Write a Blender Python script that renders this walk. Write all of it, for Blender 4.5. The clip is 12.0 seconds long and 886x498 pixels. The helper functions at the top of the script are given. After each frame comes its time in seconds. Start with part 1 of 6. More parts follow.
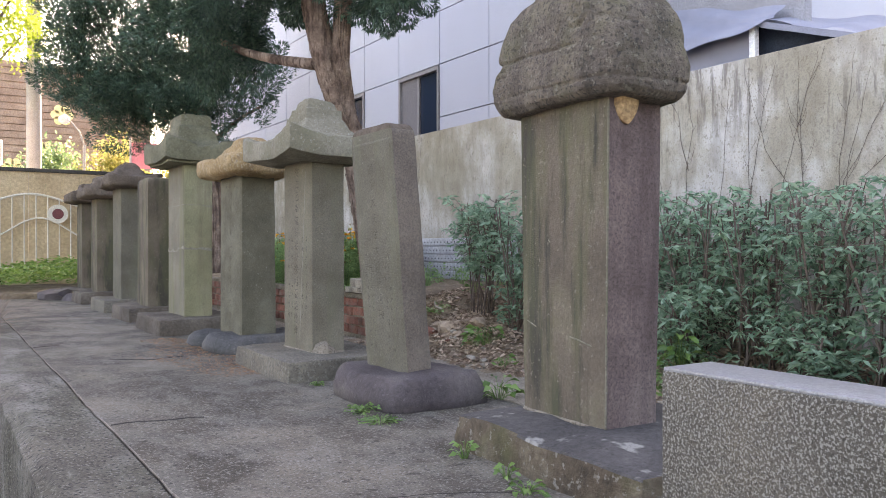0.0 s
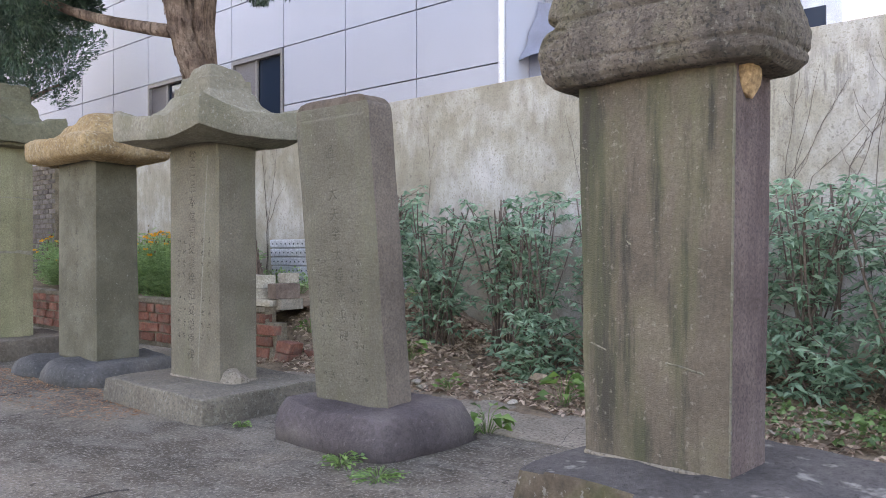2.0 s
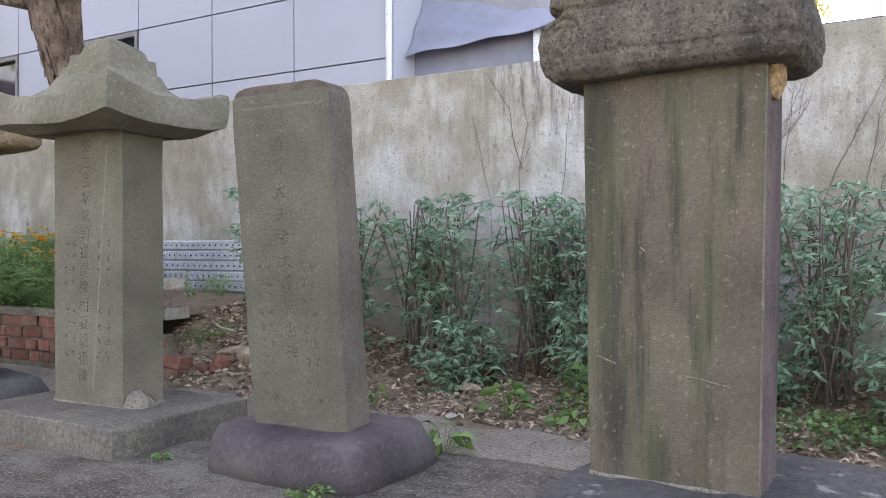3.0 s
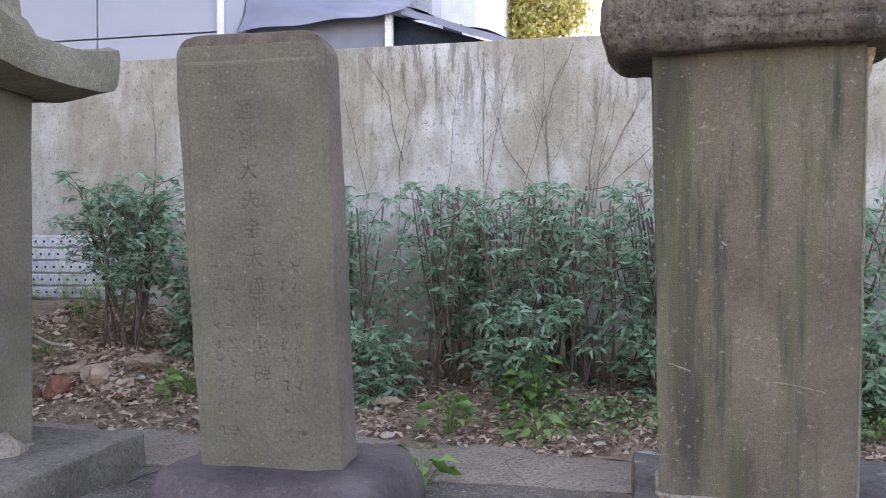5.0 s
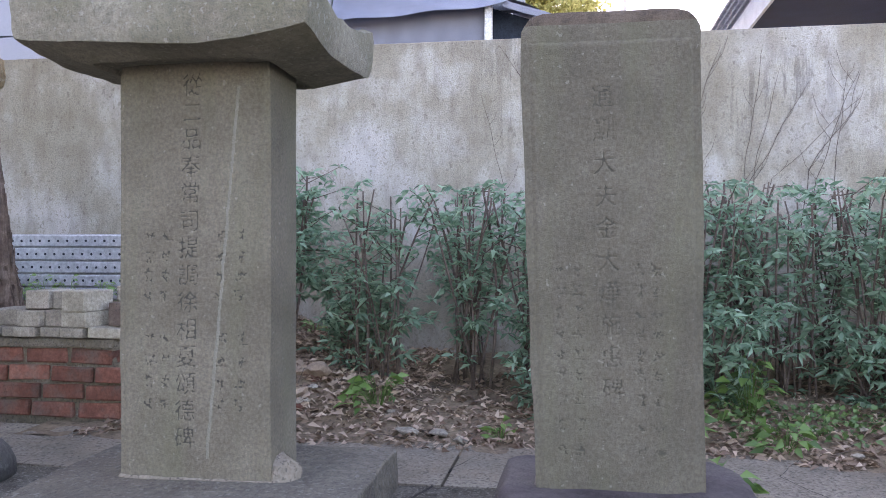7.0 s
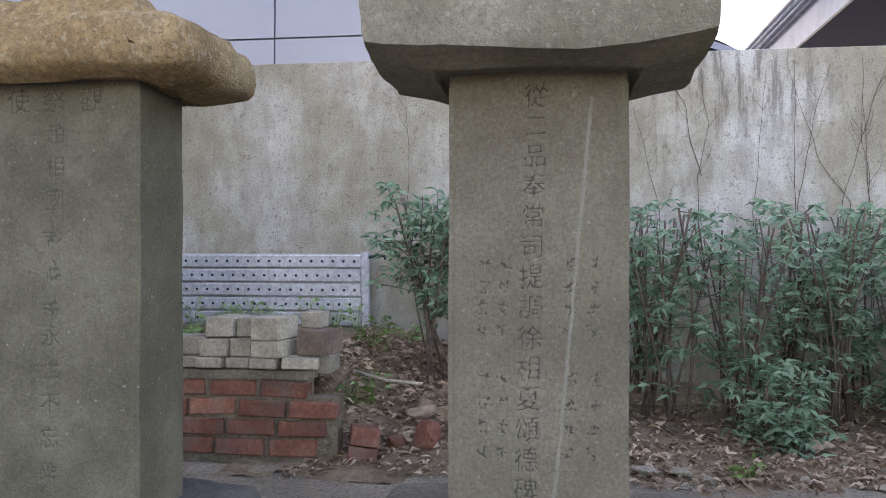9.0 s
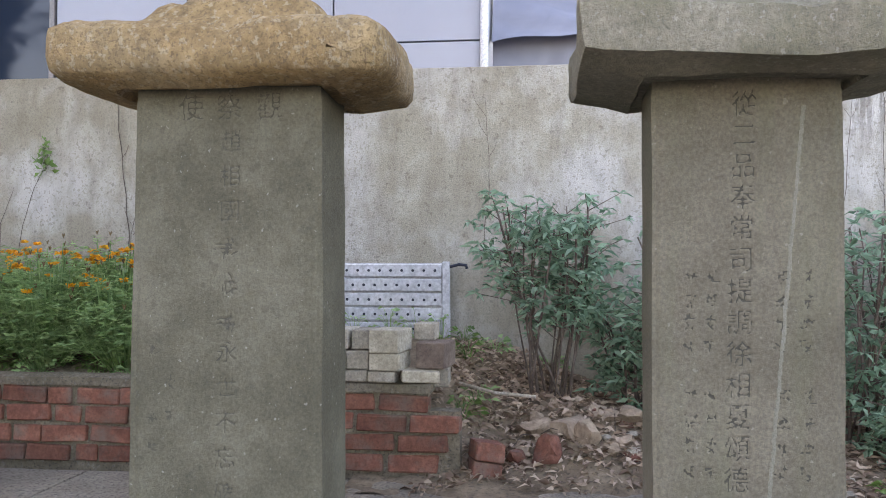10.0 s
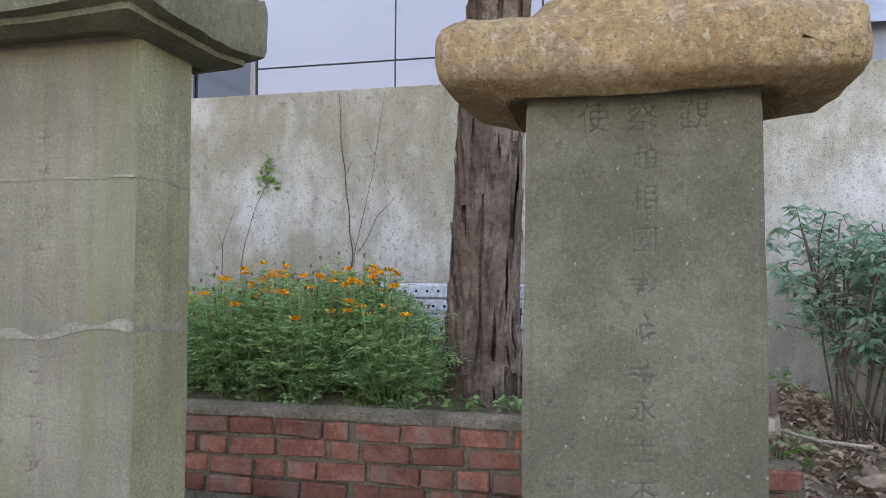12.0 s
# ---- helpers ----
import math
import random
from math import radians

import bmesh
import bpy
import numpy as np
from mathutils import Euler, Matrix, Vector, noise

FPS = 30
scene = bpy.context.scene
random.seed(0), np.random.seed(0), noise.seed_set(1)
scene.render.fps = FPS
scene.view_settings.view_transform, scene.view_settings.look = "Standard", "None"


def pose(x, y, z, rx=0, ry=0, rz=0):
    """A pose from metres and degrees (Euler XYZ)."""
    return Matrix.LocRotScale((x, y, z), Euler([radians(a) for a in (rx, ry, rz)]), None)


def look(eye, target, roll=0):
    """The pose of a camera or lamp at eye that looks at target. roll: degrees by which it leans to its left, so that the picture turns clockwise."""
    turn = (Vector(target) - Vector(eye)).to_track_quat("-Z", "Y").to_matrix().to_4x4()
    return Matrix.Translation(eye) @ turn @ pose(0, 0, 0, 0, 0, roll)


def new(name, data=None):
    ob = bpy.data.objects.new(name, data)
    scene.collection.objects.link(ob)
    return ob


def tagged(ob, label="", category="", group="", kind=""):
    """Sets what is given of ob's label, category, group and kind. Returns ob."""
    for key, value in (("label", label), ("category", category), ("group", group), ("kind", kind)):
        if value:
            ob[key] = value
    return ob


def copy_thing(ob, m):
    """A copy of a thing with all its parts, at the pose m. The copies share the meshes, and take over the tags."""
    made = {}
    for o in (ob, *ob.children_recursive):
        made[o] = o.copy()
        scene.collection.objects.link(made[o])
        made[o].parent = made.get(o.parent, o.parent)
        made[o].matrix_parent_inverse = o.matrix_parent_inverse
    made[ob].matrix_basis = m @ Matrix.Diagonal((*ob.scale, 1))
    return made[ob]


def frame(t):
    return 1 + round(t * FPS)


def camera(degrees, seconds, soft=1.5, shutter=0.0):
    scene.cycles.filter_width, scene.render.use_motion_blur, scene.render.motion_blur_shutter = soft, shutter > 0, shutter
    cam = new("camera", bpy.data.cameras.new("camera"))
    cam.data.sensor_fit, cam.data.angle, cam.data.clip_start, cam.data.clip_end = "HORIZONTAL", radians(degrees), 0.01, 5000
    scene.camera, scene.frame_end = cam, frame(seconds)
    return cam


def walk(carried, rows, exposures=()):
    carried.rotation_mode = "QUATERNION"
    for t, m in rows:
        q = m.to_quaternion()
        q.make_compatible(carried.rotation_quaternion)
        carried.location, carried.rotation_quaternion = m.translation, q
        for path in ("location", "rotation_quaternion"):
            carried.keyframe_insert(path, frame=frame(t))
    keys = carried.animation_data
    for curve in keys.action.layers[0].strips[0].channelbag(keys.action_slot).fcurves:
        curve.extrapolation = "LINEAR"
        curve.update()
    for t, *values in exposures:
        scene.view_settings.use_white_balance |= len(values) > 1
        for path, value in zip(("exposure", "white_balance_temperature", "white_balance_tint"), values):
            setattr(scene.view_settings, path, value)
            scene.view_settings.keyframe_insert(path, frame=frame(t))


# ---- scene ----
from mathutils.bvhtree import BVHTree

cam = camera(58.2, 12.0, soft=0.9)
EXPOSURE, KELVIN, TINT = 3.13, 8500.0, 24.0
METRES, EYE, TILT, LEAN, TURN = 6.2, 1.35, 0.0, 0.0, -32.5
ROWS = [
    (0.0, 0.0, 0.0, 0.0, -0.0, -0.1, 0.05),
    (0.5, -0.0366, 0.0197, 0.0049, 0.28, -0.09, 0.03),
    (1.0, -0.0621, 0.0576, 0.0027, 0.22, -0.08, 0.06),
    (1.5, -0.1017, 0.0982, 0.0039, -6.79, -0.07, 0.14),
    (2.0, -0.1278, 0.1363, 0.002, -15.61, -0.08, 0.21),
    (2.5, -0.1505, 0.1756, 0.0027, -21.16, -0.07, 0.12),
    (3.0, -0.187, 0.2055, 0.0049, -27.67, -0.07, 0.11),
    (3.5, -0.2031, 0.2336, 0.0002, -34.1, -0.07, 0.13),
    (5.5, -0.2702, 0.3789, 0.0031, -46.89, -0.13, -0.02),
    (6.0, -0.2885, 0.4164, 0.0018, -47.22, -0.11, -0.05),
    (6.5, -0.321, 0.4486, 0.0054, -47.6, -0.05, -0.08),
    (7.0, -0.344, 0.4857, 0.0029, -48.02, -0.12, -0.06),
    (9.0, -0.4238, 0.6341, 0.0085, -49.9, 0.96, -0.2),
    (9.5, -0.4473, 0.6702, 0.0087, -50.31, 1.27, -0.21),
    (10.0, -0.4699, 0.7077, 0.0108, -50.64, 1.43, -0.2),
    (10.5, -0.4804, 0.7464, 0.0147, -50.86, 1.55, -0.19),
    (11.0, -0.4886, 0.7834, 0.0147, -50.79, 1.63, -0.19),
    (11.5, -0.5067, 0.8169, 0.0197, -49.83, 1.84, -0.17),
    (12.0, -0.5112, 0.8349, 0.0213, -42.93, 2.08, -0.35),
]
walk(cam, [(t, pose(0, 0, EYE, TILT, LEAN, TURN) @ pose(METRES * x, METRES * y, METRES * z, 90 + pitch, roll, yaw)) for t, x, y, z, yaw, pitch, roll in ROWS],
     exposures=[(0.0, EXPOSURE, KELVIN, TINT), (0.6, EXPOSURE + 0.05, KELVIN, TINT), (1.5, EXPOSURE + 0.13, KELVIN, TINT), (2.2, EXPOSURE + 0.11, KELVIN, TINT), (3.2, EXPOSURE + 0.02, KELVIN, TINT), (5.5, EXPOSURE + 0.05, KELVIN - 600, TINT + 3), (6.8, EXPOSURE + 0.08, KELVIN - 950, TINT + 4), (9.0, EXPOSURE - 0.11, KELVIN - 250, TINT), (9.5, EXPOSURE + 0.08, KELVIN, TINT), (10.5, EXPOSURE + 0.17, KELVIN - 350, TINT - 1), (11.0, EXPOSURE + 0.14, KELVIN - 550, TINT - 2), (11.5, EXPOSURE + 0.17, KELVIN - 450, TINT - 2), (12.0, EXPOSURE + 0.17, KELVIN - 350, TINT - 2)])

# ---- world, sun ----
SUN_TO = Vector((0.56, 0.66, 0.50)).normalized()
world = bpy.data.worlds.new("sky")
scene.world = world
world.use_nodes = True
wn = world.node_tree.nodes
sky = wn.new("ShaderNodeTexSky")
sky.sky_type = "NISHITA"
sky.sun_disc = False
sky.sun_elevation = math.asin(SUN_TO.z)
sky.sun_rotation = math.atan2(SUN_TO.x, SUN_TO.y)
sky.dust_density = 3.0
wn["Background"].inputs[1].default_value = 0.15
world.node_tree.links.new(sky.outputs[0], wn["Background"].inputs[0])
sun = new("sun", bpy.data.lights.new("sun", "SUN"))
sun.data.energy, sun.data.angle, sun.data.color = 4.0, radians(0.6), (1.0, 0.93, 0.82)
sun.matrix_world = look(SUN_TO * 40, (0, 0, 0))


# ---- materials ----
def rgba(c):
    return (c[0], c[1], c[2], 1.0)


def material(name, dark, mid, light, scale=3.0, fine=40.0, rough=0.85, bump=0.3, speck=0.0, speck_scale=120.0, speck_dark=(0.03, 0.03, 0.03),
             streak=0.0, streak_colour=(0.05, 0.05, 0.05), streak_scale=(9.0, 9.0, 0.5), streak_sharp=0.2, vary=0.0, metal=0.0, stain=None, stain_amount=0.0, stain_scale=1.2, streak2=None, dots=0.0, dots_scale=26.0, spec=0.25, drip=None, pale=None, grain_amount=0.9, spots=None):
    """A weathered surface: blotches, grain, specks, runs of dirt and fine relief."""
    m = bpy.data.materials.new(name)
    m.use_nodes = True
    nt = m.node_tree
    n, l = nt.nodes, nt.links
    bsdf = n["Principled BSDF"]
    co = n.new("ShaderNodeTexCoord").outputs["Object"]
    if vary:
        info = n.new("ShaderNodeObjectInfo")
        shift = n.new("ShaderNodeVectorMath")
        shift.operation = "MULTIPLY_ADD"
        l.new(info.outputs["Random"], shift.inputs[0])
        shift.inputs[1].default_value = (37, 17, 29)
        l.new(co, shift.inputs[2])
        co = shift.outputs[0]

    def noise_tex(s, detail=5.0, r=0.6, stretch=None):
        t = n.new("ShaderNodeTexNoise")
        t.inputs["Scale"].default_value, t.inputs["Detail"].default_value, t.inputs["Roughness"].default_value = s, detail, r
        if stretch:
            mp = n.new("ShaderNodeMapping")
            mp.inputs["Scale"].default_value = stretch
            l.new(co, mp.inputs[0])
            l.new(mp.outputs[0], t.inputs[0])
        else:
            l.new(co, t.inputs[0])
        return t.outputs["Fac"]

    def ramp(fac, stops):
        r = n.new("ShaderNodeValToRGB")
        while len(r.color_ramp.elements) < len(stops):
            r.color_ramp.elements.new(0.5)
        for e, (p, c) in zip(r.color_ramp.elements, stops):
            e.position, e.color = p, rgba(c)
        l.new(fac, r.inputs[0])
        return r.outputs[0]

    def mix(kind, fac, a, b):
        x = n.new("ShaderNodeMix")
        x.data_type, x.blend_type = "RGBA", kind
        for value, k in ((fac, 0), (a, 6), (b, 7)):
            if isinstance(value, (int, float)):
                x.inputs[k].default_value = value
            elif isinstance(value, tuple):
                x.inputs[k].default_value = rgba(value)
            else:
                l.new(value, x.inputs[k])
        return x.outputs[2]

    big, small = noise_tex(scale), noise_tex(fine, 6.0, 0.7)
    col = ramp(big, [(0.28, dark), (0.5, mid), (0.72, light)])
    grain = ramp(small, [(0.3, (0.6, 0.6, 0.6)), (0.7, (1.32, 1.32, 1.32))])
    col = mix("MULTIPLY", grain_amount, col, grain)
    if stain:
        col = mix("MIX", ramp(noise_tex(stain_scale, 7.0, 0.65), [(0.48, (0, 0, 0)), (0.66, (stain_amount,) * 3)]), col, stain)
    if streak:
        col = mix("MIX", ramp(noise_tex(1.0, 6.0, 0.65, streak_scale), [(0.47, (0, 0, 0)), (0.47 + streak_sharp, (streak,) * 3)]), col, streak_colour)
    if streak2:
        colour, amount, stretch, sharp = streak2
        col = mix("MIX", ramp(noise_tex(1.7, 5.0, 0.6, stretch), [(0.46, (0, 0, 0)), (0.46 + sharp, (amount,) * 3)]), col, colour)
    if drip:
        colour, amount, low, high = drip
        sep = n.new("ShaderNodeSeparateXYZ")
        l.new(co, sep.inputs[0])
        rise = n.new("ShaderNodeMapRange")
        rise.inputs[1].default_value, rise.inputs[2].default_value = low, high
        l.new(sep.outputs[2], rise.inputs[0])
        runs = ramp(noise_tex(1.0, 6.0, 0.72, (4, 19, 2.6)), [(0.50, (0, 0, 0)), (0.58, (amount,) * 3)])
        area = ramp(noise_tex(0.55, 2.0, 0.5), [(0.44, (0, 0, 0)), (0.57, (1, 1, 1))])
        stretch_y = n.new("ShaderNodeMapRange")
        stretch_y.inputs[1].default_value, stretch_y.inputs[2].default_value = 4.9, 3.6
        l.new(sep.outputs[1], stretch_y.inputs[0])
        where = mix("MULTIPLY", 1.0, mix("MULTIPLY", 1.0, mix("MULTIPLY", 1.0, runs, area), rise.outputs[0]), stretch_y.outputs[0])
        col = mix("MIX", where, col, colour)
    if pale:
        colour, amount, size, share = pale
        col = mix("MIX", ramp(noise_tex(size, 3.0, 0.6), [(share, (0, 0, 0)), (share + 0.07, (amount,) * 3)]), col, colour)
    if spots:
        colour, amount, size = spots
        col = mix("MIX", ramp(noise_tex(size, 3.0, 0.55), [(0.64, (0, 0, 0)), (0.68, (amount,) * 3)]), col, colour)
    if dots:
        col = mix("MIX", ramp(noise_tex(dots_scale, 3.0, 0.5), [(0.69, (0, 0, 0)), (0.72, (dots,) * 3)]), col, (0.42, 0.41, 0.37))
    if speck:
        v = noise_tex(speck_scale, 2.0, 0.5)
        col = mix("MIX", ramp(v, [(0.56, (0, 0, 0)), (0.64, (speck,) * 3)]), col, speck_dark)
    if vary:
        tone = ramp(info.outputs["Random"], [(0.0, (1 - vary,) * 3), (1.0, (1 + vary,) * 3)])
        col = mix("MULTIPLY", 1.0, col, tone)
    l.new(col, bsdf.inputs["Base Color"])
    bsdf.inputs["Roughness"].default_value, bsdf.inputs["Metallic"].default_value = rough, metal
    bsdf.inputs["Specular IOR Level"].default_value = spec
    if bump:
        b = n.new("ShaderNodeBump")
        b.inputs["Strength"].default_value, b.inputs["Distance"].default_value = bump, 0.01
        h = n.new("ShaderNodeMath")
        h.operation = "MULTIPLY_ADD"
        l.new(small, h.inputs[0])
        h.inputs[1].default_value = 0.7
        l.new(noise_tex(fine * 3.1, 4.0, 0.7), h.inputs[2])
        l.new(h.outputs[0], b.inputs["Height"])
        l.new(b.outputs[0], bsdf.inputs["Normal"])
    return m


def leaf_material(name, dark, light, gloss=0.45, through_light=0.25):
    """Foliage whose colour differs from leaf to leaf."""
    m = bpy.data.materials.new(name)
    m.use_nodes = True
    n, l = m.node_tree.nodes, m.node_tree.links
    bsdf = n["Principled BSDF"]
    g = n.new("ShaderNodeNewGeometry")
    r = n.new("ShaderNodeValToRGB")
    r.color_ramp.elements[0].color, r.color_ramp.elements[1].color = rgba(dark), rgba(light)
    l.new(g.outputs["Random Per Island"], r.inputs[0])
    l.new(r.outputs[0], bsdf.inputs["Base Color"])
    bsdf.inputs["Roughness"].default_value = gloss
    tr = n.new("ShaderNodeBsdfTranslucent")
    l.new(r.outputs[0], tr.inputs[0])
    mx = n.new("ShaderNodeMixShader")
    mx.inputs[0].default_value = through_light
    l.new(bsdf.outputs[0], mx.inputs[1])
    l.new(tr.outputs[0], mx.inputs[2])
    l.new(mx.outputs[0], n["Material Output"].inputs[0])
    return m


def plain(name, colour, rough=0.6, metal=0.0, spread=0.12, scale=4.0, bump=0.0):
    """Paint, metal or plastic with a slight unevenness."""
    d = tuple(c * (1 - spread) for c in colour)
    u = tuple(min(c * (1 + spread), 0.95) for c in colour)
    return material(name, d, colour, u, scale=scale, fine=60.0, rough=rough, bump=bump, metal=metal)


M_PLATFORM = material("old_concrete_paving", (0.054, 0.047, 0.038), (0.100, 0.087, 0.069), (0.172, 0.148, 0.116), 2.0, 50, 0.92, 0.9, speck=0.5, speck_scale=100, pale=((0.33, 0.305, 0.265), 0.5, 90, 0.545),
                      spec=0.15, dots=0.4, dots_scale=40, streak=0.35, streak_colour=(0.24, 0.225, 0.195), streak_scale=(9, 4, 1), streak_sharp=0.14, stain=(0.235, 0.203, 0.163), stain_amount=0.75, stain_scale=1.3, spots=((0.03, 0.028, 0.024), 0.6, 22))
M_APRON = material("dusty_concrete_strip", (0.18, 0.155, 0.12), (0.26, 0.225, 0.18), (0.35, 0.31, 0.25), 2.2, 60, 0.95, 0.7, speck=0.5, speck_scale=90,
                    stain=(0.15, 0.14, 0.12), stain_amount=0.55, stain_scale=1.8, streak=0.4, streak_colour=(0.26, 0.20, 0.14), streak_scale=(3, 3, 1), spec=0.12)
M_KERB = material("kerb_concrete", (0.073, 0.065, 0.049), (0.117, 0.104, 0.083), (0.176, 0.157, 0.126), 2.6, 60, 0.92, 1.2, speck=0.85, speck_scale=70, dots=0.5, dots_scale=45, pale=((0.36, 0.34, 0.30), 0.55, 75, 0.57),
                  stain=(0.10, 0.105, 0.06), stain_amount=0.4, streak=0.6, streak_colour=(0.29, 0.275, 0.245), streak_scale=(3.5, 1.6, 2.5), streak_sharp=0.16, spots=((0.035, 0.032, 0.026), 0.6, 12))
M_GROUND = material("lower_ground_concrete", (0.12, 0.115, 0.11), (0.17, 0.165, 0.155), (0.22, 0.21, 0.20), 1.5, 40, 0.9, 0.4, speck=0.4)
M_WALL = material("weathered_concrete_wall", (0.265, 0.232, 0.17), (0.385, 0.352, 0.285), (0.49, 0.463, 0.41), 1.5, 60, 0.92, 0.6, speck=0.5, speck_scale=60,
                  speck_dark=(0.17, 0.15, 0.12), streak=0.45, streak_colour=(0.235, 0.20, 0.15), streak2=((0.19, 0.16, 0.125), 0.3, (3, 8, 2.6), 0.16), streak_scale=(3, 4, 1.6), streak_sharp=0.25, drip=((0.08, 0.067, 0.06), 0.85, 1.6, 2.35), stain=(0.55, 0.53, 0.51), stain_amount=0.65, stain_scale=1.5,
                  spots=((0.14, 0.118, 0.094), 0.45, 26))
M_PANEL = material("white_metal_cladding", (0.404, 0.418, 0.475), (0.428, 0.442, 0.498), (0.451, 0.465, 0.522), 0.6, 500, 0.4, 0.0, streak=0.05, streak_colour=(0.5, 0.5, 0.52), streak_scale=(2, 2, 0.3))
M_JOINT = plain("cladding_joint", (0.10, 0.10, 0.13), 0.8)
M_STONE = material("grey_green_granite", (0.088, 0.079, 0.059), (0.127, 0.115, 0.087), (0.171, 0.155, 0.121), 2.6, 110, 0.9, 0.5, grain_amount=0.8, speck=0.22, speck_scale=210,
                   speck_dark=(0.09, 0.09, 0.075), streak=0.45, streak_colour=(0.125, 0.128, 0.078), streak_scale=(7, 7, 0.9), dots=0.22, dots_scale=60)
M_STONE_INSCRIBED = material("grey_brown_granite", (0.104, 0.091, 0.066), (0.153, 0.135, 0.101), (0.204, 0.183, 0.140), 2.6, 110, 0.9, 0.5, grain_amount=0.8, speck=0.25, speck_scale=210,
                   speck_dark=(0.09, 0.09, 0.075), streak=0.45, streak_colour=(0.125, 0.128, 0.078), streak_scale=(7, 7, 0.9), dots=0.22, dots_scale=60)
M_STONE_OLIVE = material("olive_granite", (0.077, 0.071, 0.049), (0.119, 0.110, 0.078), (0.168, 0.156, 0.113), 3.0, 130, 0.9, 0.5, grain_amount=0.8, speck=0.25, speck_scale=210,
                         speck_dark=(0.06, 0.058, 0.045), stain=(0.165, 0.153, 0.117), stain_amount=0.45, stain_scale=3, dots=0.35, dots_scale=75, spots=((0.06, 0.058, 0.045), 0.35, 26))
M_STONE_MOSSY = material("yellow_mossy_granite", (0.125, 0.115, 0.085), (0.178, 0.163, 0.122), (0.232, 0.213, 0.163), 2.2, 130, 0.9, 0.35, grain_amount=0.75, speck=0.25, speck_scale=210,
                         speck_dark=(0.11, 0.10, 0.07), streak=0.65, streak_colour=(0.145, 0.148, 0.07), streak_scale=(5, 5, 0.8), streak_sharp=0.15, stain=(0.175, 0.125, 0.10), stain_amount=0.35, stain_scale=3, streak2=((0.09, 0.08, 0.06), 0.22, (9, 12, 1.0), 0.14))
M_STONE_DARK = material("dark_mossy_granite", (0.085, 0.069, 0.051), (0.135, 0.109, 0.081), (0.193, 0.158, 0.118), 2.4, 80, 0.9, 0.5, grain_amount=0.6, pale=((0.34, 0.30, 0.24), 0.3, 60, 0.63), speck=0.3, speck_scale=190,
                        speck_dark=(0.05, 0.045, 0.04), streak=0.85, streak_colour=(0.04, 0.037, 0.029), streak_scale=(4, 7.5, 0.8), streak_sharp=0.095, stain=(0.13, 0.125, 0.07), stain_amount=0.55, stain_scale=2.2,
                        streak2=((0.10, 0.105, 0.052), 0.45, (3.5, 6, 0.7), 0.14), dots=0.1, dots_scale=70)
M_STONE_YELLOW = material("yellow_granite", (0.275, 0.180, 0.088), (0.418, 0.285, 0.145), (0.550, 0.400, 0.229), 4.0, 34, 0.9, 1.6, speck=0.5, speck_scale=110, spots=((0.17, 0.12, 0.07), 0.35, 60), pale=((0.55, 0.46, 0.33), 0.5, 48, 0.56),
                          speck_dark=(0.15, 0.11, 0.07), stain=(0.26, 0.225, 0.16), stain_amount=0.45, stain_scale=2.5)
M_STONE_CAP = material("grey_cap_granite", (0.130, 0.120, 0.085), (0.198, 0.180, 0.135), (0.270, 0.248, 0.192), 2.5, 45, 0.9, 0.9, grain_amount=0.7, pale=((0.38, 0.365, 0.32), 0.35, 60, 0.6), speck=0.3, speck_scale=130,
                       speck_dark=(0.08, 0.08, 0.065), stain=(0.15, 0.145, 0.09), stain_amount=0.5, stain_scale=3.0, vary=0.08)
M_STONE_OLIVE_CAP = material("olive_cap_granite", (0.095, 0.092, 0.058), (0.145, 0.138, 0.09), (0.205, 0.195, 0.135), 2.5, 50, 0.9, 0.8, grain_amount=0.7, pale=((0.30, 0.28, 0.21), 0.3, 60, 0.6), speck=0.3, speck_scale=130)
M_STONE_BROWN = material("brown_cap_granite", (0.070, 0.054, 0.043), (0.109, 0.084, 0.065), (0.156, 0.122, 0.094), 3.0, 45, 0.9, 0.7, speck=0.2, speck_scale=130, vary=0.15)
M_PLINTH = material("purple_grey_plinth", (0.055, 0.044, 0.045), (0.085, 0.07, 0.071), (0.13, 0.11, 0.108), 3.0, 45, 0.85, 0.7, grain_amount=0.7, pale=((0.22, 0.20, 0.185), 0.3, 50, 0.62), stain=(0.16, 0.14, 0.122), stain_amount=0.45, stain_scale=3.5, speck=0.3, speck_scale=130)
M_PLINTH_BROWN = material("brown_grey_plinth", (0.062, 0.05, 0.04), (0.102, 0.083, 0.066), (0.16, 0.135, 0.108), 2.5, 40, 0.9, 0.8, grain_amount=0.7, pale=((0.24, 0.215, 0.18), 0.35, 55, 0.6), speck=0.3, speck_scale=120, vary=0.2)
M_PLINTH_SLATE = material("dark_slate_plinth", (0.05, 0.05, 0.05), (0.08, 0.079, 0.078), (0.13, 0.126, 0.12), 2.5, 40, 0.9, 0.8, grain_amount=0.7, pale=((0.22, 0.215, 0.20), 0.35, 55, 0.6), speck=0.3, speck_scale=120, stain=(0.11, 0.09, 0.07), stain_amount=0.4)
M_PLINTH_STAINED = material("slate_plinth_with_mortar_stains", (0.055, 0.051, 0.049), (0.088, 0.081, 0.077), (0.14, 0.13, 0.12), 2.5, 40, 0.9, 0.8, grain_amount=0.7, pale=((0.36, 0.345, 0.31), 0.75, 7, 0.60), speck=0.3, speck_scale=120, spots=((0.03, 0.028, 0.026), 0.5, 30))
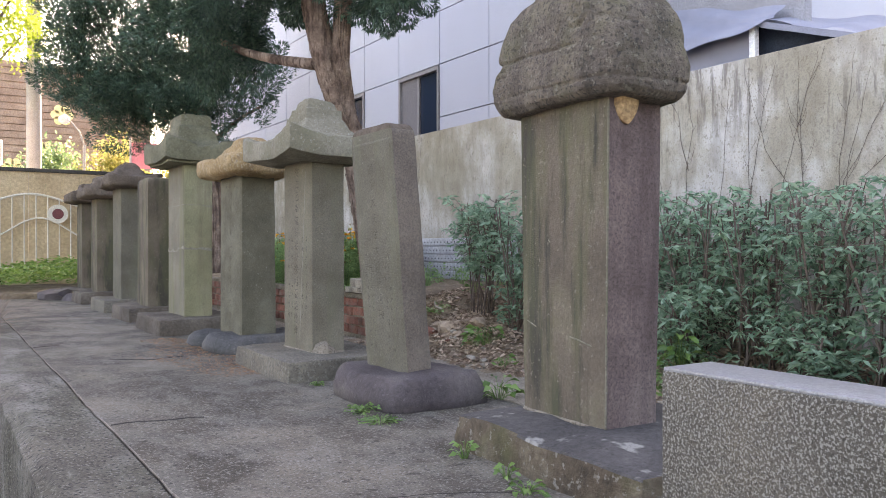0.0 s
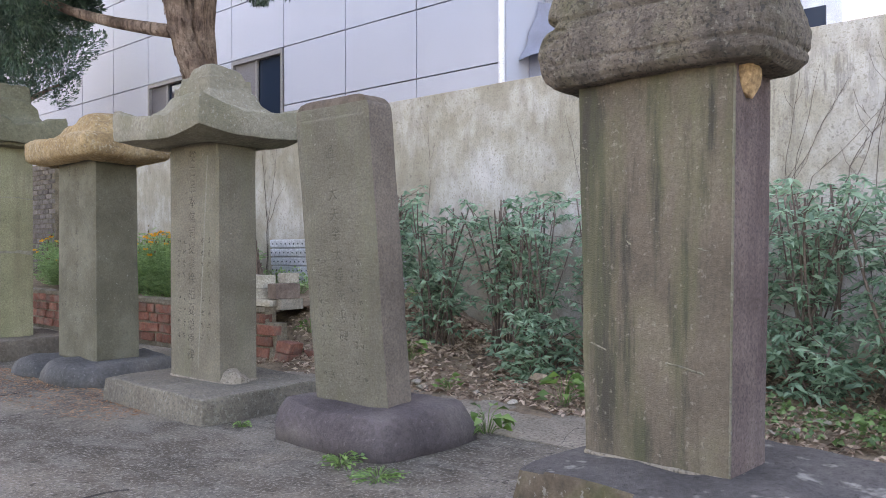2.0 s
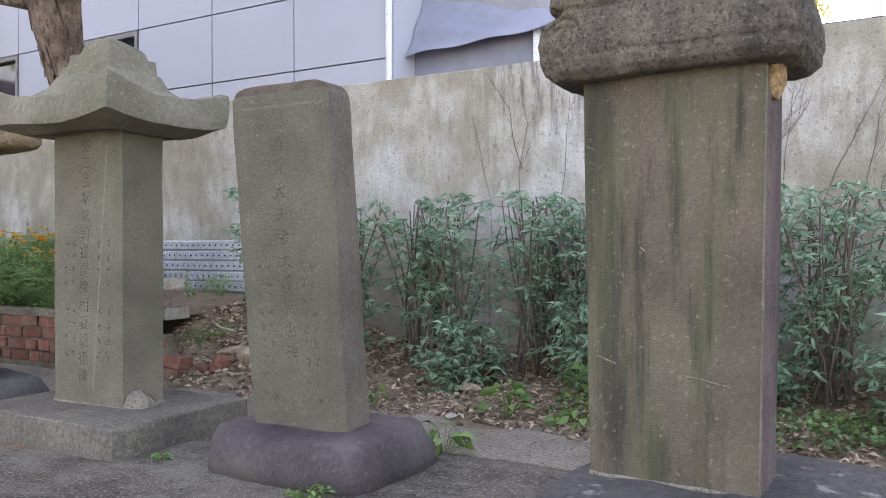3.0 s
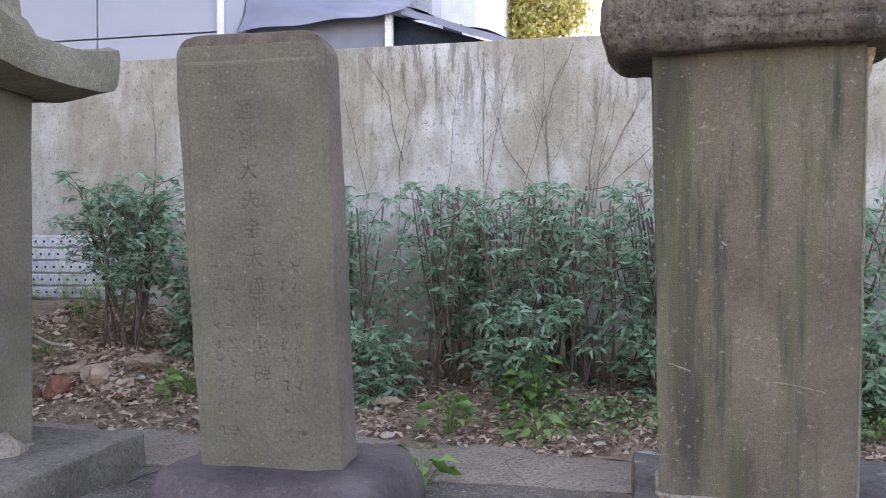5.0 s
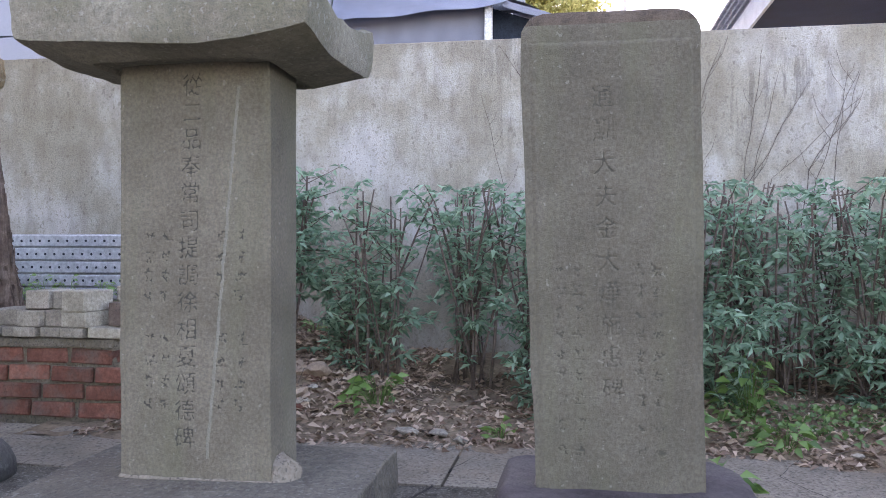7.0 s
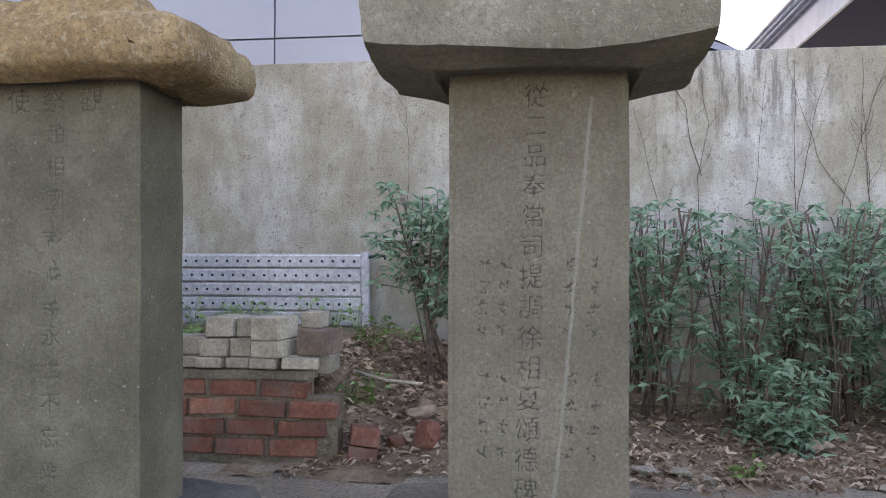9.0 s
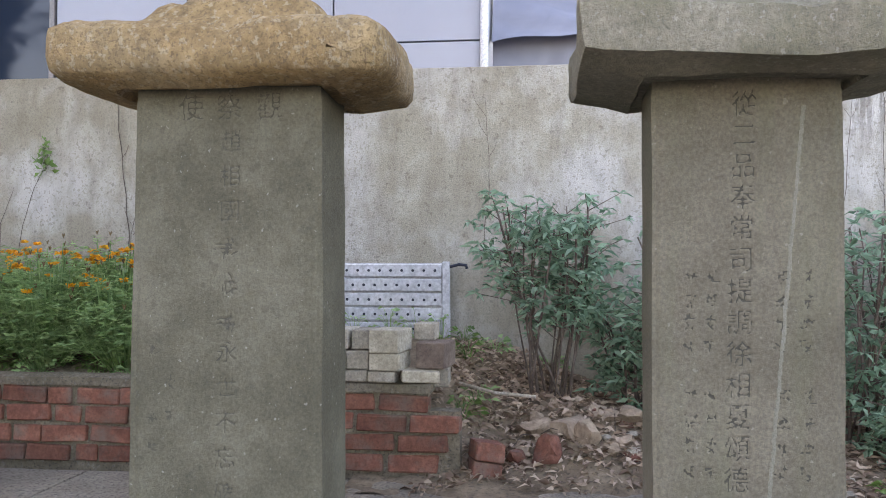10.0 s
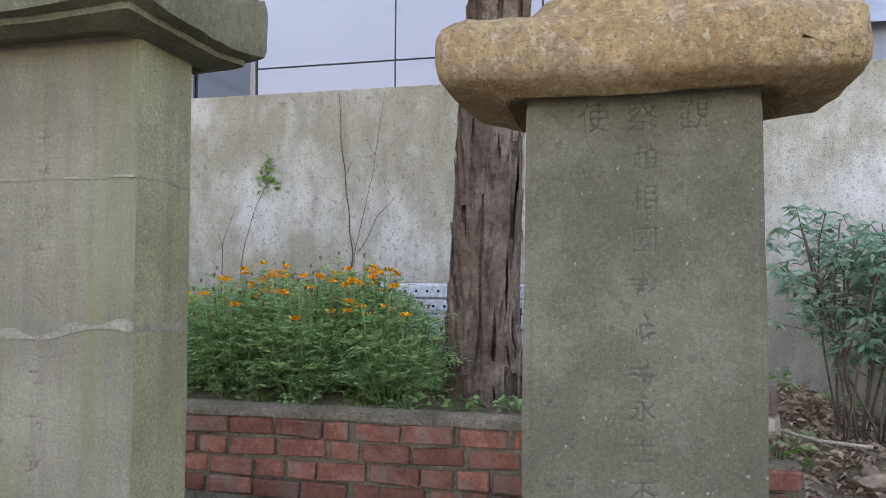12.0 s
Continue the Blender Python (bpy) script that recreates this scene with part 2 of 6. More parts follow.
M_PLINTH_GREY = material("grey_plinth", (0.095, 0.086, 0.071), (0.151, 0.134, 0.107), (0.223, 0.195, 0.155), 2.5, 40, 0.9, 0.8, grain_amount=0.7, pale=((0.24, 0.235, 0.21), 0.5, 55, 0.57), speck=0.4, speck_scale=120,
                         stain=(0.13, 0.10, 0.075), stain_amount=0.5, vary=0.12)
M_SOIL = material("dry_soil", (0.12, 0.088, 0.058), (0.20, 0.148, 0.10), (0.29, 0.225, 0.155), 3.5, 25, 0.95, 0.9, speck=0.4, speck_scale=60)


# ---- mesh helpers ----
def part(name, bm, mat, parent=None, label="", at=None, smooth=None):
    """Links a bmesh as one mesh object, under a parent if one is given."""
    me = bpy.data.meshes.new(name)
    bm.to_mesh(me)
    bm.free()
    if mat:
        me.materials.append(mat)
    ob = new(name, me)
    if parent:
        ob.parent = parent
    if at is not None:
        ob.matrix_basis = at
    if label:
        ob["label"] = label
    if smooth is not None:
        me.shade_smooth()
        if smooth < 180:
            me.set_sharp_from_angle(angle=radians(smooth))
    return ob


def thing(name, at, label, category, group="", kind=""):
    ob = new(name)
    ob.empty_display_size = 0.1
    ob.matrix_basis = at
    return tagged(ob, label, category, group, kind)


def box(bm, x0, x1, y0, y1, z0, z1, bevel=0.0, segs=2):
    """Adds a box to bm, its edges rounded by bevel."""
    vs = [bm.verts.new((x, y, z)) for z in (z0, z1) for y in (y0, y1) for x in (x0, x1)]
    faces = [bm.faces.new([vs[i] for i in q]) for q in ((0, 2, 3, 1), (4, 5, 7, 6), (0, 1, 5, 4), (2, 6, 7, 3), (0, 4, 6, 2), (1, 3, 7, 5))]
    if bevel:
        edges = list({e for f in faces for e in f.edges})
        bmesh.ops.bevel(bm, geom=edges, offset=bevel, segments=segs, profile=0.5, affect="EDGES")
    return bm


def boxed(*a, **k):
    return box(bmesh.new(), *a, **k)


def ring(hx, hy, z, n=8, power=6.0, lift=0.0, lean=(0.0, 0.0)):
    """Points round a rounded rectangle; lift raises its corners."""
    pts = []
    for i in range(4 * n):
        side, k = divmod(i, n)
        u = -1 + 2 * k / n
        x, y = ((1, u), (-u, 1), (-1, -u), (u, -1))[side]
        r = (abs(x) ** power + abs(y) ** power) ** (1 / power)
        c = min(abs(x), abs(y)) ** 2
        pts.append((x / r * hx + lean[0], y / r * hy + lean[1], z + lift * c + lift * 0.12 * abs(y) ** 2))
    return pts


def loft(rings, rough=0.0, rough_scale=5.0, seed=0.0):
    """Closes a stack of rings into a solid, with an uneven hewn surface."""
    bm = bmesh.new()
    rows = [[bm.verts.new(p) for p in r] for r in rings]
    n = len(rows[0])
    for a, b in zip(rows, rows[1:]):
        for i in range(n):
            bm.faces.new((a[i], a[(i + 1) % n], b[(i + 1) % n], b[i]))
    bm.faces.new(rows[0][::-1])
    bm.faces.new(rows[-1])
    if rough:
        off = Vector((seed * 7.3, seed * 3.1, seed * 11.7))
        for v in bm.verts:
            d = noise.noise_vector(v.co * rough_scale + off) * rough + noise.noise_vector(v.co * rough_scale * 3.3 + off) * rough * 0.4
            v.co += d
    bm.normal_update()
    return bm


def tube(bm, pts, radii, n=8):
    """A tapered tube through points."""
    rows = []
    for i, p in enumerate(pts):
        p = Vector(p)
        a = Vector(pts[max(i - 1, 0)])
        b = Vector(pts[min(i + 1, len(pts) - 1)])
        d = (b - a).normalized()
        u = d.cross(Vector((0.31, 0.17, 0.94)) if abs(d.z) < 0.8 else Vector((1, 0, 0))).normalized()
        w = d.cross(u)
        r = radii[i] if not isinstance(radii, (int, float)) else radii
        rows.append([bm.verts.new(p + (u * math.cos(k * math.tau / n) + w * math.sin(k * math.tau / n)) * r) for k in range(n)])
    for a, b in zip(rows, rows[1:]):
        for k in range(n):
            bm.faces.new((a[k], a[(k + 1) % n], b[(k + 1) % n], b[k]))
    bm.faces.new(rows[0][::-1])
    bm.faces.new(rows[-1])
    return bm


def grid_sheet(x0, x1, y0, y1, step, height):
    """A sheet whose height is given by a function of x and y."""
    nx, ny = max(2, round((x1 - x0) / step)), max(2, round((y1 - y0) / step))
    bm = bmesh.new()
    rows = [[bm.verts.new((x0 + (x1 - x0) * i / nx, y0 + (y1 - y0) * j / ny, height(x0 + (x1 - x0) * i / nx, y0 + (y1 - y0) * j / ny))) for i in range(nx + 1)] for j in range(ny + 1)]
    for a, b in zip(rows, rows[1:]):
        for i in range(nx):
            bm.faces.new((a[i], a[i + 1], b[i + 1], b[i]))
    return bm


# ---- setting ----
PLAT = 0.58
ground = tagged(part("ground", grid_sheet(-300, 300, -300, 300, 60, lambda x, y: 0.0), M_GROUND), "grey worn concrete ground below the raised platform", "ground", kind="structure")


def paved(x, y):
    return PLAT + 0.008 * noise.noise((x * 0.9, y * 0.9, 0.3)) + 0.003 * noise.noise((x * 5, y * 5, 2.0))


# The platform: a kerb of long blocks along its edge, and large slabs behind it.
platform = thing("platform", pose(0, 0, 0), "raised grey concrete platform with cracked slabs and a kerb", "platform", kind="structure")
part("core", boxed(0.31, 2.98, -8, 13.6, 0.0, PLAT - 0.06), M_KERB, platform)


def joint(y):
    """The wandering joint between the kerb and the slabs."""
    return 0.62 + 0.012 * noise.noise((y * 1.1, 4.0, 0)) + 0.005 * noise.noise((y * 6, 7.0, 0))


KERB_CUTS = (-8.0, -4.6, -1.2, 2.1, 5.3, 8.6, 11.2, 13.6)
for a, b in zip(KERB_CUTS, KERB_CUTS[1:]):
    block = grid_sheet(0.28, 0.612, a + 0.004, b - 0.004, 0.05, lambda x, y: paved(x, y) + 0.002 - 0.03 * max(0, (0.33 - x) / 0.05) ** 2)
    for v in block.verts:
        if v.co.x > 0.60:
            v.co.x = joint(v.co.y) - 0.008
        elif v.co.x < 0.30:
            v.co.x += 0.014 * noise.noise((v.co.y * 4, 0.5, 3)) + 0.008 * noise.noise((v.co.y * 15, 0.5, 8))
    ext = bmesh.ops.extrude_face_region(block, geom=block.faces[:])
    for v in ext["geom"]:
        if isinstance(v, bmesh.types.BMVert):
            v.co.z = 0.0
    bmesh.ops.recalc_face_normals(block, faces=block.faces[:])
    part("kerb_block", block, M_KERB, platform, smooth=50)
    lip = [(joint(y) + 0.007, y, paved(0.63, y) - 0.002) for y in (a + (b - a) * k / 60 for k in range(61))]
    part("mortar_lip", tube(bmesh.new(), lip, [0.0035 + 0.004 * noise.noise((p[1] * 5, 1, 1)) for p in lip], 5), M_APRON, platform, "pale crumbling mortar along the kerb joint")
SLAB_CUTS = (-8.0, -5.0, -2.2, 0.9, 5.95, 8.3, 10.9, 13.6)
for a, b in zip(SLAB_CUTS, SLAB_CUTS[1:]):
    sheet = grid_sheet(0.628, 2.40, a + 0.006, b - 0.006, 0.12, paved)
    for v in sheet.verts:
        gap = 0.028 * max(0.0, 1 - (v.co.x - 0.62) / 0.5) + 0.0015 + 0.004 * noise.noise((v.co.x * 7, a, 2))
        if v.co.y < a + 0.01:
            v.co.y = a + gap + 0.05 * noise.noise((v.co.x * 2, a, 6))
            v.co.z -= 0.012
        elif v.co.y > b - 0.01:
            v.co.y = b - gap * 0.5 + 0.05 * noise.noise((v.co.x * 2, b, 6))
        if v.co.x < 0.632:
            v.co.x = joint(v.co.y) + 0.007
    ext = bmesh.ops.extrude_face_region(sheet, geom=sheet.faces[:])
    for v in ext["geom"]:
        if isinstance(v, bmesh.types.BMVert):
            v.co.z = PLAT - 0.07
    bmesh.ops.recalc_face_normals(sheet, faces=sheet.faces[:])
    part("slab", sheet, M_PLATFORM, platform, smooth=50)


APRON_CUTS = (-8.0, -3.1, 1.62, 4.12, 7.1, 10.2, 13.6)
for a, b in zip(APRON_CUTS, APRON_CUTS[1:]):
    strip = grid_sheet(2.406, 2.99, a + 0.005, b - 0.005, 0.1, lambda x, y: paved(x, y) + 0.004 + 0.008 * noise.noise((a, b, 3.0)))
    ext = bmesh.ops.extrude_face_region(strip, geom=strip.faces[:])
    for v in ext["geom"]:
        if isinstance(v, bmesh.types.BMVert):
            v.co.z = PLAT - 0.07
    bmesh.ops.recalc_face_normals(strip, faces=strip.faces[:])
    part("back_slab", strip, M_APRON, platform, "dusty lighter concrete slab behind the steles", smooth=50)


def smooth_step(a, b, v):
    f = min(max((v - a) / (b - a), 0.0), 1.0)
    return f * f * (3 - 2 * f)


def soil_height(x, y):
    h = 0.578 + 0.04 * smooth_step(2.85, 3.2, x) + 0.12 * smooth_step(3.2, 4.2, x)
    h += 0.26 * smooth_step(4.7, 5.7, y) * smooth_step(3.2, 4.1, x) + 0.22 * smooth_step(5.45, 5.75, y) * smooth_step(3.1, 3.3, x) * (1 - smooth_step(3.4, 4.1, x))
    h += 0.14 * math.exp(-((y - 5.0) / 0.45) ** 2 - ((x - 3.45) / 0.28) ** 2)
    return h + 0.022 * noise.noise((x * 3, y * 3, 1)) + 0.014 * noise.noise((x * 11, y * 11, 5))


soil = tagged(part("soil_bed", grid_sheet(2.8, 4.6, -8, 6.0, 0.045, soil_height), M_SOIL, smooth=180), "dry brown soil bed strewn with dead leaves", "soil", kind="structure")
planter_soil = tagged(part("planter_soil", grid_sheet(3.12, 4.6, 5.72, 17, 0.08, lambda x, y: 0.925 + 0.10 * (x - 3.1) / 1.45 + 0.02 * noise.noise((x * 4, y * 4, 0))), M_SOIL, smooth=180),
                      "dark soil filling the brick planter", "soil", kind="structure")

wall_back = tagged(part("wall_back", boxed(4.56, 4.76, -9, 17.2, 0, 2.612, bevel=0.008), M_WALL, smooth=40), "weathered stained concrete boundary wall with dry vines", "wall", kind="structure")


# ---- steles ----
def shaft_mesh(w, d, h, taper=0.0, round_top=0.0, round_edge=0.012, seed=0.0, lean=(0.0, 0.0), tilt_top=0.0, rough=0.004):
    """A hewn slab: its foot at the origin, front towards -x, w along y."""
    rings = []
    n = 22
    for f in [i / n for i in range(n)] + [0.965, 0.975, 0.985, 0.993, 1.0]:
        z = h * f
        k = 1 + taper * f
        shrink = 0.0
        if round_top and z > h - round_top:
            q = (z - (h - round_top)) / round_top
            shrink = round_top * (1 - math.sqrt(max(0, 1 - q * q))) * 0.9
        rings.append(ring(d / 2 * (1 + taper * f * 0.4) - shrink * 0.25, w / 2 * k - shrink, z + 0.0, 10, 60.0, 0.0, (lean[0] * f, lean[1] * f)))
    bm = loft(rings, rough, 4.0, seed)
    for v in bm.verts:
        f = v.co.z / h
        if v.co.x < lean[0] * f - d * 0.3:
            v.co.x += (lean[0] * f - d / 2 * (1 + taper * f * 0.4) - v.co.x) * 0.98 if f < 0.97 else 0.0
        v.co.z += tilt_top * v.co.y * max(0, v.co.z / h)
    return bm


def roof_cap_mesh(w, d, under, seed, slopes, lift=0.06, power=30.0, rough=0.008, belly=0.0, soft=0.0, mould=0.0, chip=0.0):
    """A stone roof: undercut eaves, raised corners, hollow slopes and a stepped ridge block.
    slopes: (half depth, half width, height, lift of the corners) from the eave's upper edge to the ridge."""
    hw, hd = w / 2, d / 2
    n = 18
    rings = [ring(hd * under, hw * under, 0.014, n, power), ring(hd * (under + 0.02), hw * (under + 0.02), 0.0, n, power), ring(hd * (0.4 + under * 0.6), hw * (0.4 + under * 0.6), 0.004 + belly * 0.3, n, power, lift * 0.15)]
    if mould:
        rings += [ring(hd * 0.86, hw * 0.88, 0.006 + belly * 0.5, n, power, lift * 0.3), ring(hd * 0.865, hw * 0.885, 0.006 + mould, n, power, lift * 0.3)]
    rings += [ring(hd * (0.985 - soft * 1.6), hw * (0.985 - soft * 1.4), belly + mould, n, power, lift * 0.5), ring(hd * (1 - soft * 0.5), hw * (1 - soft * 0.4), 0.02 + belly + mould, n, power, lift * 0.55)]
    z0, z1 = 0.02 + belly + mould, slopes[0][2]
    rings += [ring(hd, hw, z0 + (z1 - z0) * f, n, power, lift * (0.55 + 0.35 * f)) for f in (0.3, 0.6, 0.85)]
    for a, b in zip(slopes, slopes[1:]):
        for f in (0.0, 0.5):
            rings.append(ring(*(a[k] + (b[k] - a[k]) * f for k in (0, 1, 2)), n, power * 0.6, a[3] + (b[3] - a[3]) * f))
    rings.append(ring(*slopes[-1][:3], n, 12, 0.0))
    rings.append(ring(slopes[-1][0] * 0.6, slopes[-1][1] * 0.85, slopes[-1][2] + 0.006, n, 8, 0.0))
    bm = loft(rings, rough, 4.5, seed)
    if chip:
        off = Vector((seed, seed * 2, seed * 3))
        for v in bm.verts:
            bite = noise.noise(v.co * 7 + off)
            if v.co.z > slopes[0][2] * 0.6 and bite > 0.15:
                v.co.z -= (bite - 0.15) * chip
            v.co += noise.noise_vector(v.co * 26 + off) * 0.0022
    return bm


def plinth_mesh(w, d, h, seed, power=10.0, rough=0.012, dome=0.0):
    """A low base stone with worn edges."""
    hw, hd = w / 2, d / 2
    rings = [ring(hd, hw, -0.03, 10, power), ring(hd, hw, h * 0.35, 10, power), ring(hd * (0.99 - dome * 0.1), hw * (0.99 - dome * 0.1), h * 0.7, 10, power),
             ring(hd * (0.985 - dome * 0.25), hw * (0.985 - dome * 0.2), h * 0.95, 10, power), ring(hd * (0.97 - dome * 0.35), hw * (0.975 - dome * 0.28), h, 10, power),
             ring(hd * 0.5, hw * 0.5, h + 0.004, 10, power)]
    return loft(rings, rough, 4.0, seed)


M_STONE_SIDE = material("purple_brown_stone_side", (0.12, 0.086, 0.08), (0.18, 0.132, 0.122), (0.25, 0.195, 0.176), 2.5, 80, 0.9, 0.8, speck=0.4, speck_scale=130, streak=0.6, streak_colour=(0.062, 0.042, 0.045), streak_scale=(10, 10, 0.6))


M_STONE_FLANK = material("brown_grey_stone_flank", (0.113, 0.092, 0.076), (0.167, 0.138, 0.114), (0.227, 0.188, 0.155), 2.5, 110, 0.9, 0.5, speck=0.2, speck_scale=130, streak=0.5, streak_colour=(0.08, 0.066, 0.056), streak_scale=(10, 10, 0.6))


def brown_side(ob, mat=None):
    """The flank towards the path's start is of a browner layer of the stone."""
    ob.data.materials.append(mat or M_STONE_SIDE)
    for f in ob.data.polygons:
        if f.normal.y < -0.75:
            f.material_index = 1
    return ob


def broken_top(ob, z):
    """The broken upper edge shows browner stone."""
    ob.data.materials.append(M_STONE_BROWN)
    for f in ob.data.polygons:
        if f.center.z > z:
            f.material_index = len(ob.data.materials) - 1
    return ob


M_PLINTH_EDGE = material("brown_broken_stone_edge", (0.06, 0.046, 0.034), (0.115, 0.088, 0.062), (0.19, 0.155, 0.11), 6.0, 30, 0.95, 1.3, pale=((0.30, 0.28, 0.24), 0.6, 40, 0.6), stain=(0.11, 0.115, 0.05), stain_amount=0.6, stain_scale=4)
M_STONE_LICHEN = material("yellow_green_lichen_stone", (0.16, 0.155, 0.09), (0.228, 0.218, 0.13), (0.29, 0.275, 0.18), 3.0, 120, 0.9, 0.4, speck=0.2, speck_scale=130, streak=0.5, streak_colour=(0.12, 0.085, 0.06), streak_scale=(8, 8, 0.7))
M_STONE_HEAD = material("dark_brown_carved_stone", (0.10, 0.082, 0.066), (0.165, 0.135, 0.108), (0.25, 0.205, 0.163), 3.5, 38, 0.92, 1.3, speck=0.6, speck_scale=85, pale=((0.28, 0.26, 0.21), 0.5, 48, 0.59),
                        stain=(0.125, 0.13, 0.065), stain_amount=0.65, stain_scale=2.2, streak=0.6, streak_colour=(0.045, 0.04, 0.036), streak_scale=(6, 7, 0.9))


def sided(ob, mat, test):
    """The faces that pass a test take another material."""
    ob.data.materials.append(mat)
    for f in ob.data.polygons:
        if test(f):
            f.material_index = len(ob.data.materials) - 1
    return ob


def stele(at, label, base_z):
    return thing("stone_stele", at, label, "stele", "row of memorial steles")


# The dark stele with a carved head.
s1 = stele(pose(2.083, 2.25, PLAT, 0, 0, -2.5), "dark moss-streaked granite stele with a carved scroll head on a slab", PLAT)
sided(part("plinth", plinth_mesh(1.02, 0.82, 0.13, 1.0, 40, 0.022), M_PLINTH_STAINED, s1, "flat purple-grey base slab with brown broken edges", pose(0.0, -0.2, 0), smooth=35), M_PLINTH_EDGE, lambda f: f.normal.z < 0.6)
brown_side(part("shaft", shaft_mesh(0.475, 0.24, 1.24, 0.09, 0.0, seed=1.0), M_STONE_DARK, s1, at=pose(0, 0, 0.11), smooth=35))
# The +y flank takes a darker material.
sided(s1.children[-1], M_PLINTH, lambda f: f.normal.y > 0.75)
HEAD = ((0.13, 0.27, 1.285, 12), (0.175, 0.34, 1.289, 8), (0.20, 0.37, 1.312, 6), (0.21, 0.378, 1.35, 6), (0.213, 0.38, 1.40, 6), (0.21, 0.372, 1.45, 6), (0.205, 0.36, 1.49, 6),
        (0.202, 0.35, 1.55, 6), (0.197, 0.332, 1.60, 5.5), (0.188, 0.30, 1.65, 5), (0.172, 0.25, 1.69, 5), (0.155, 0.195, 1.712, 5), (0.148, 0.172, 1.735, 5), (0.145, 0.165, 1.80, 5), (0.12, 0.135, 1.865, 4), (0.08, 0.07, 1.89, 3))
s1_head = []
for a, b in zip(HEAD, HEAD[1:]):
    steps = max(1, round((b[2] - a[2]) / 0.0065))
    s1_head += [ring(*(a[k] + (b[k] - a[k]) * f / steps for k in (0, 1, 2)), 64, a[3] + (b[3] - a[3]) * f / steps, lean=(0.0, 0.012)) for f in range(steps)]
s1_head.append(ring(*HEAD[-1][:3], 64, 3, lean=(0.0, 0.012)))
s1_head = loft(s1_head, 0.012, 5.0, 3.0)


def groove(distance, width):
    return math.exp(-(distance / width) ** 2)


def scroll_groove(y, z, cy, cz, r, turn, laps=2.2):
    """How deep a spiral is cut at a place on the front."""
    dy, dz = (y - cy) * turn, z - cz
    rho = math.hypot(dy, dz)
    if rho > r * 1.08:
        return 0.0
    want = (math.atan2(dz, dy) / math.tau) % 1.0
    pitch = r / laps
    off = (rho / pitch - want) % 1.0
    return groove(min(off, 1 - off) * pitch, 0.008)


for v in s1_head.verts:
    y, z = v.co.y - 0.012, v.co.z
    wave = 0.006 * noise.noise((y * 8, z * 8, 3.0))
    cut_in = 0.008 * groove(z - 1.352 - 0.02 * y - wave, 0.006) * (y < 0.21)
    if v.co.x < -0.10:
        cut_in += 0.009 * groove(z - 1.485 - 0.03 * y - wave, 0.007) * (y > -0.2)
        cut_in += 0.013 * scroll_groove(y, z, 0.282, 1.405, 0.062, -1) + 0.013 * scroll_groove(y, z, -0.185, 1.60, 0.080, 1)
        cut_in += 0.006 * groove(math.hypot(y - 0.03, z - 1.60) - 0.13, 0.008) * (z > 1.53) + 0.005 * groove(math.hypot(y + 0.30, z - 1.47) - 0.085, 0.007) * (z > 1.40)
        cut_in += 0.007 * groove(y - 0.222 - 0.03 * math.sin((z - 1.35) * 20), 0.007) * (1.35 < z < 1.48)
    if y > 0.28:
        cut_in += 0.03 * groove(z - 1.49, 0.014) * smooth_step(0.28, 0.32, y)
    flat = Vector((v.co.x * 2.2, y, 0))
    if flat.length > 1e-4:
        v.co -= flat.normalized() * cut_in
    v.co += noise.noise_vector(v.co * 30) * 0.003 + noise.noise_vector(v.co * 70) * 0.0014
part("capstone", s1_head, M_STONE_HEAD, s1, "rounded carved capstone with worn scrolls and incised bands", smooth=75)
edge = [(-0.1195 * (1 + 0.036 * k / 40) + 0.003 * noise.noise((k, 0, 5)), -0.2355 * (1 + 0.09 * k / 40) + 0.003 * noise.noise((k, 3, 0)), 0.13 + 1.15 * k / 40) for k in range(41)]
part("worn_edge", tube(bmesh.new(), edge, [0.004 + 0.003 * noise.noise((k * 0.7, 1, 1)) for k in range(41)], 5), M_STONE_CAP, s1, "pale worn edge of the shaft", smooth=180)
part("mortar_patch", loft([ring(0.012, 0.008, 0.01, 5, 2), ring(0.022, 0.018, 0.025, 5, 2.4), ring(0.034, 0.03, 0.05, 5, 2.4), ring(0.04, 0.034, 0.075, 5, 2.6), ring(0.042, 0.036, 0.1, 5, 2.6)], 0.022, 16, 2), plain("ochre_mortar", (0.40, 0.26, 0.14), 0.9, spread=0.3, scale=30, bump=0.8), s1, "ochre mortar lump under the capstone",
     pose(-0.055, -0.258, 1.195), smooth=180)
for z, y, turn, ln in ((0.80, 0.09, 35, 0.05), (0.78, -0.13, 12, 0.10), (0.47, 0.19, 20, 0.07), (0.43, -0.1, 10, 0.14)):
    part("scar", loft([ring(0.0012, ln / 2, 0, 6, 2), ring(0.0016, ln / 2.6, 0.005, 6, 2)], 0.003, 40, z), M_STONE_CAP, s1, "pale chipped scar", pose(-0.121, y, z, 0, 0, 0) @ pose(0, 0, 0, turn, 0, 0), smooth=180)

# The plain slab stele, leaning a little.
s2 = stele(pose(2.005, 3.572, PLAT), "plain grey-green granite slab stele leaning on a dark rounded base", PLAT)
part("plinth", plinth_mesh(0.72, 0.62, 0.15, 5.0, 5.0, 0.024, 0.4), M_PLINTH, s2, "dark purple rounded boulder base", pose(0.05, -0.02, 0), smooth=180)
broken_top(brown_side(part("shaft", shaft_mesh(0.43, 0.13, 1.285, 0.035, 0.06, seed=4.2, lean=(-0.08, 0.034), rough=0.006), M_STONE, s2, at=pose(0, 0, 0.10), smooth=35), M_STONE_FLANK), 1.25)

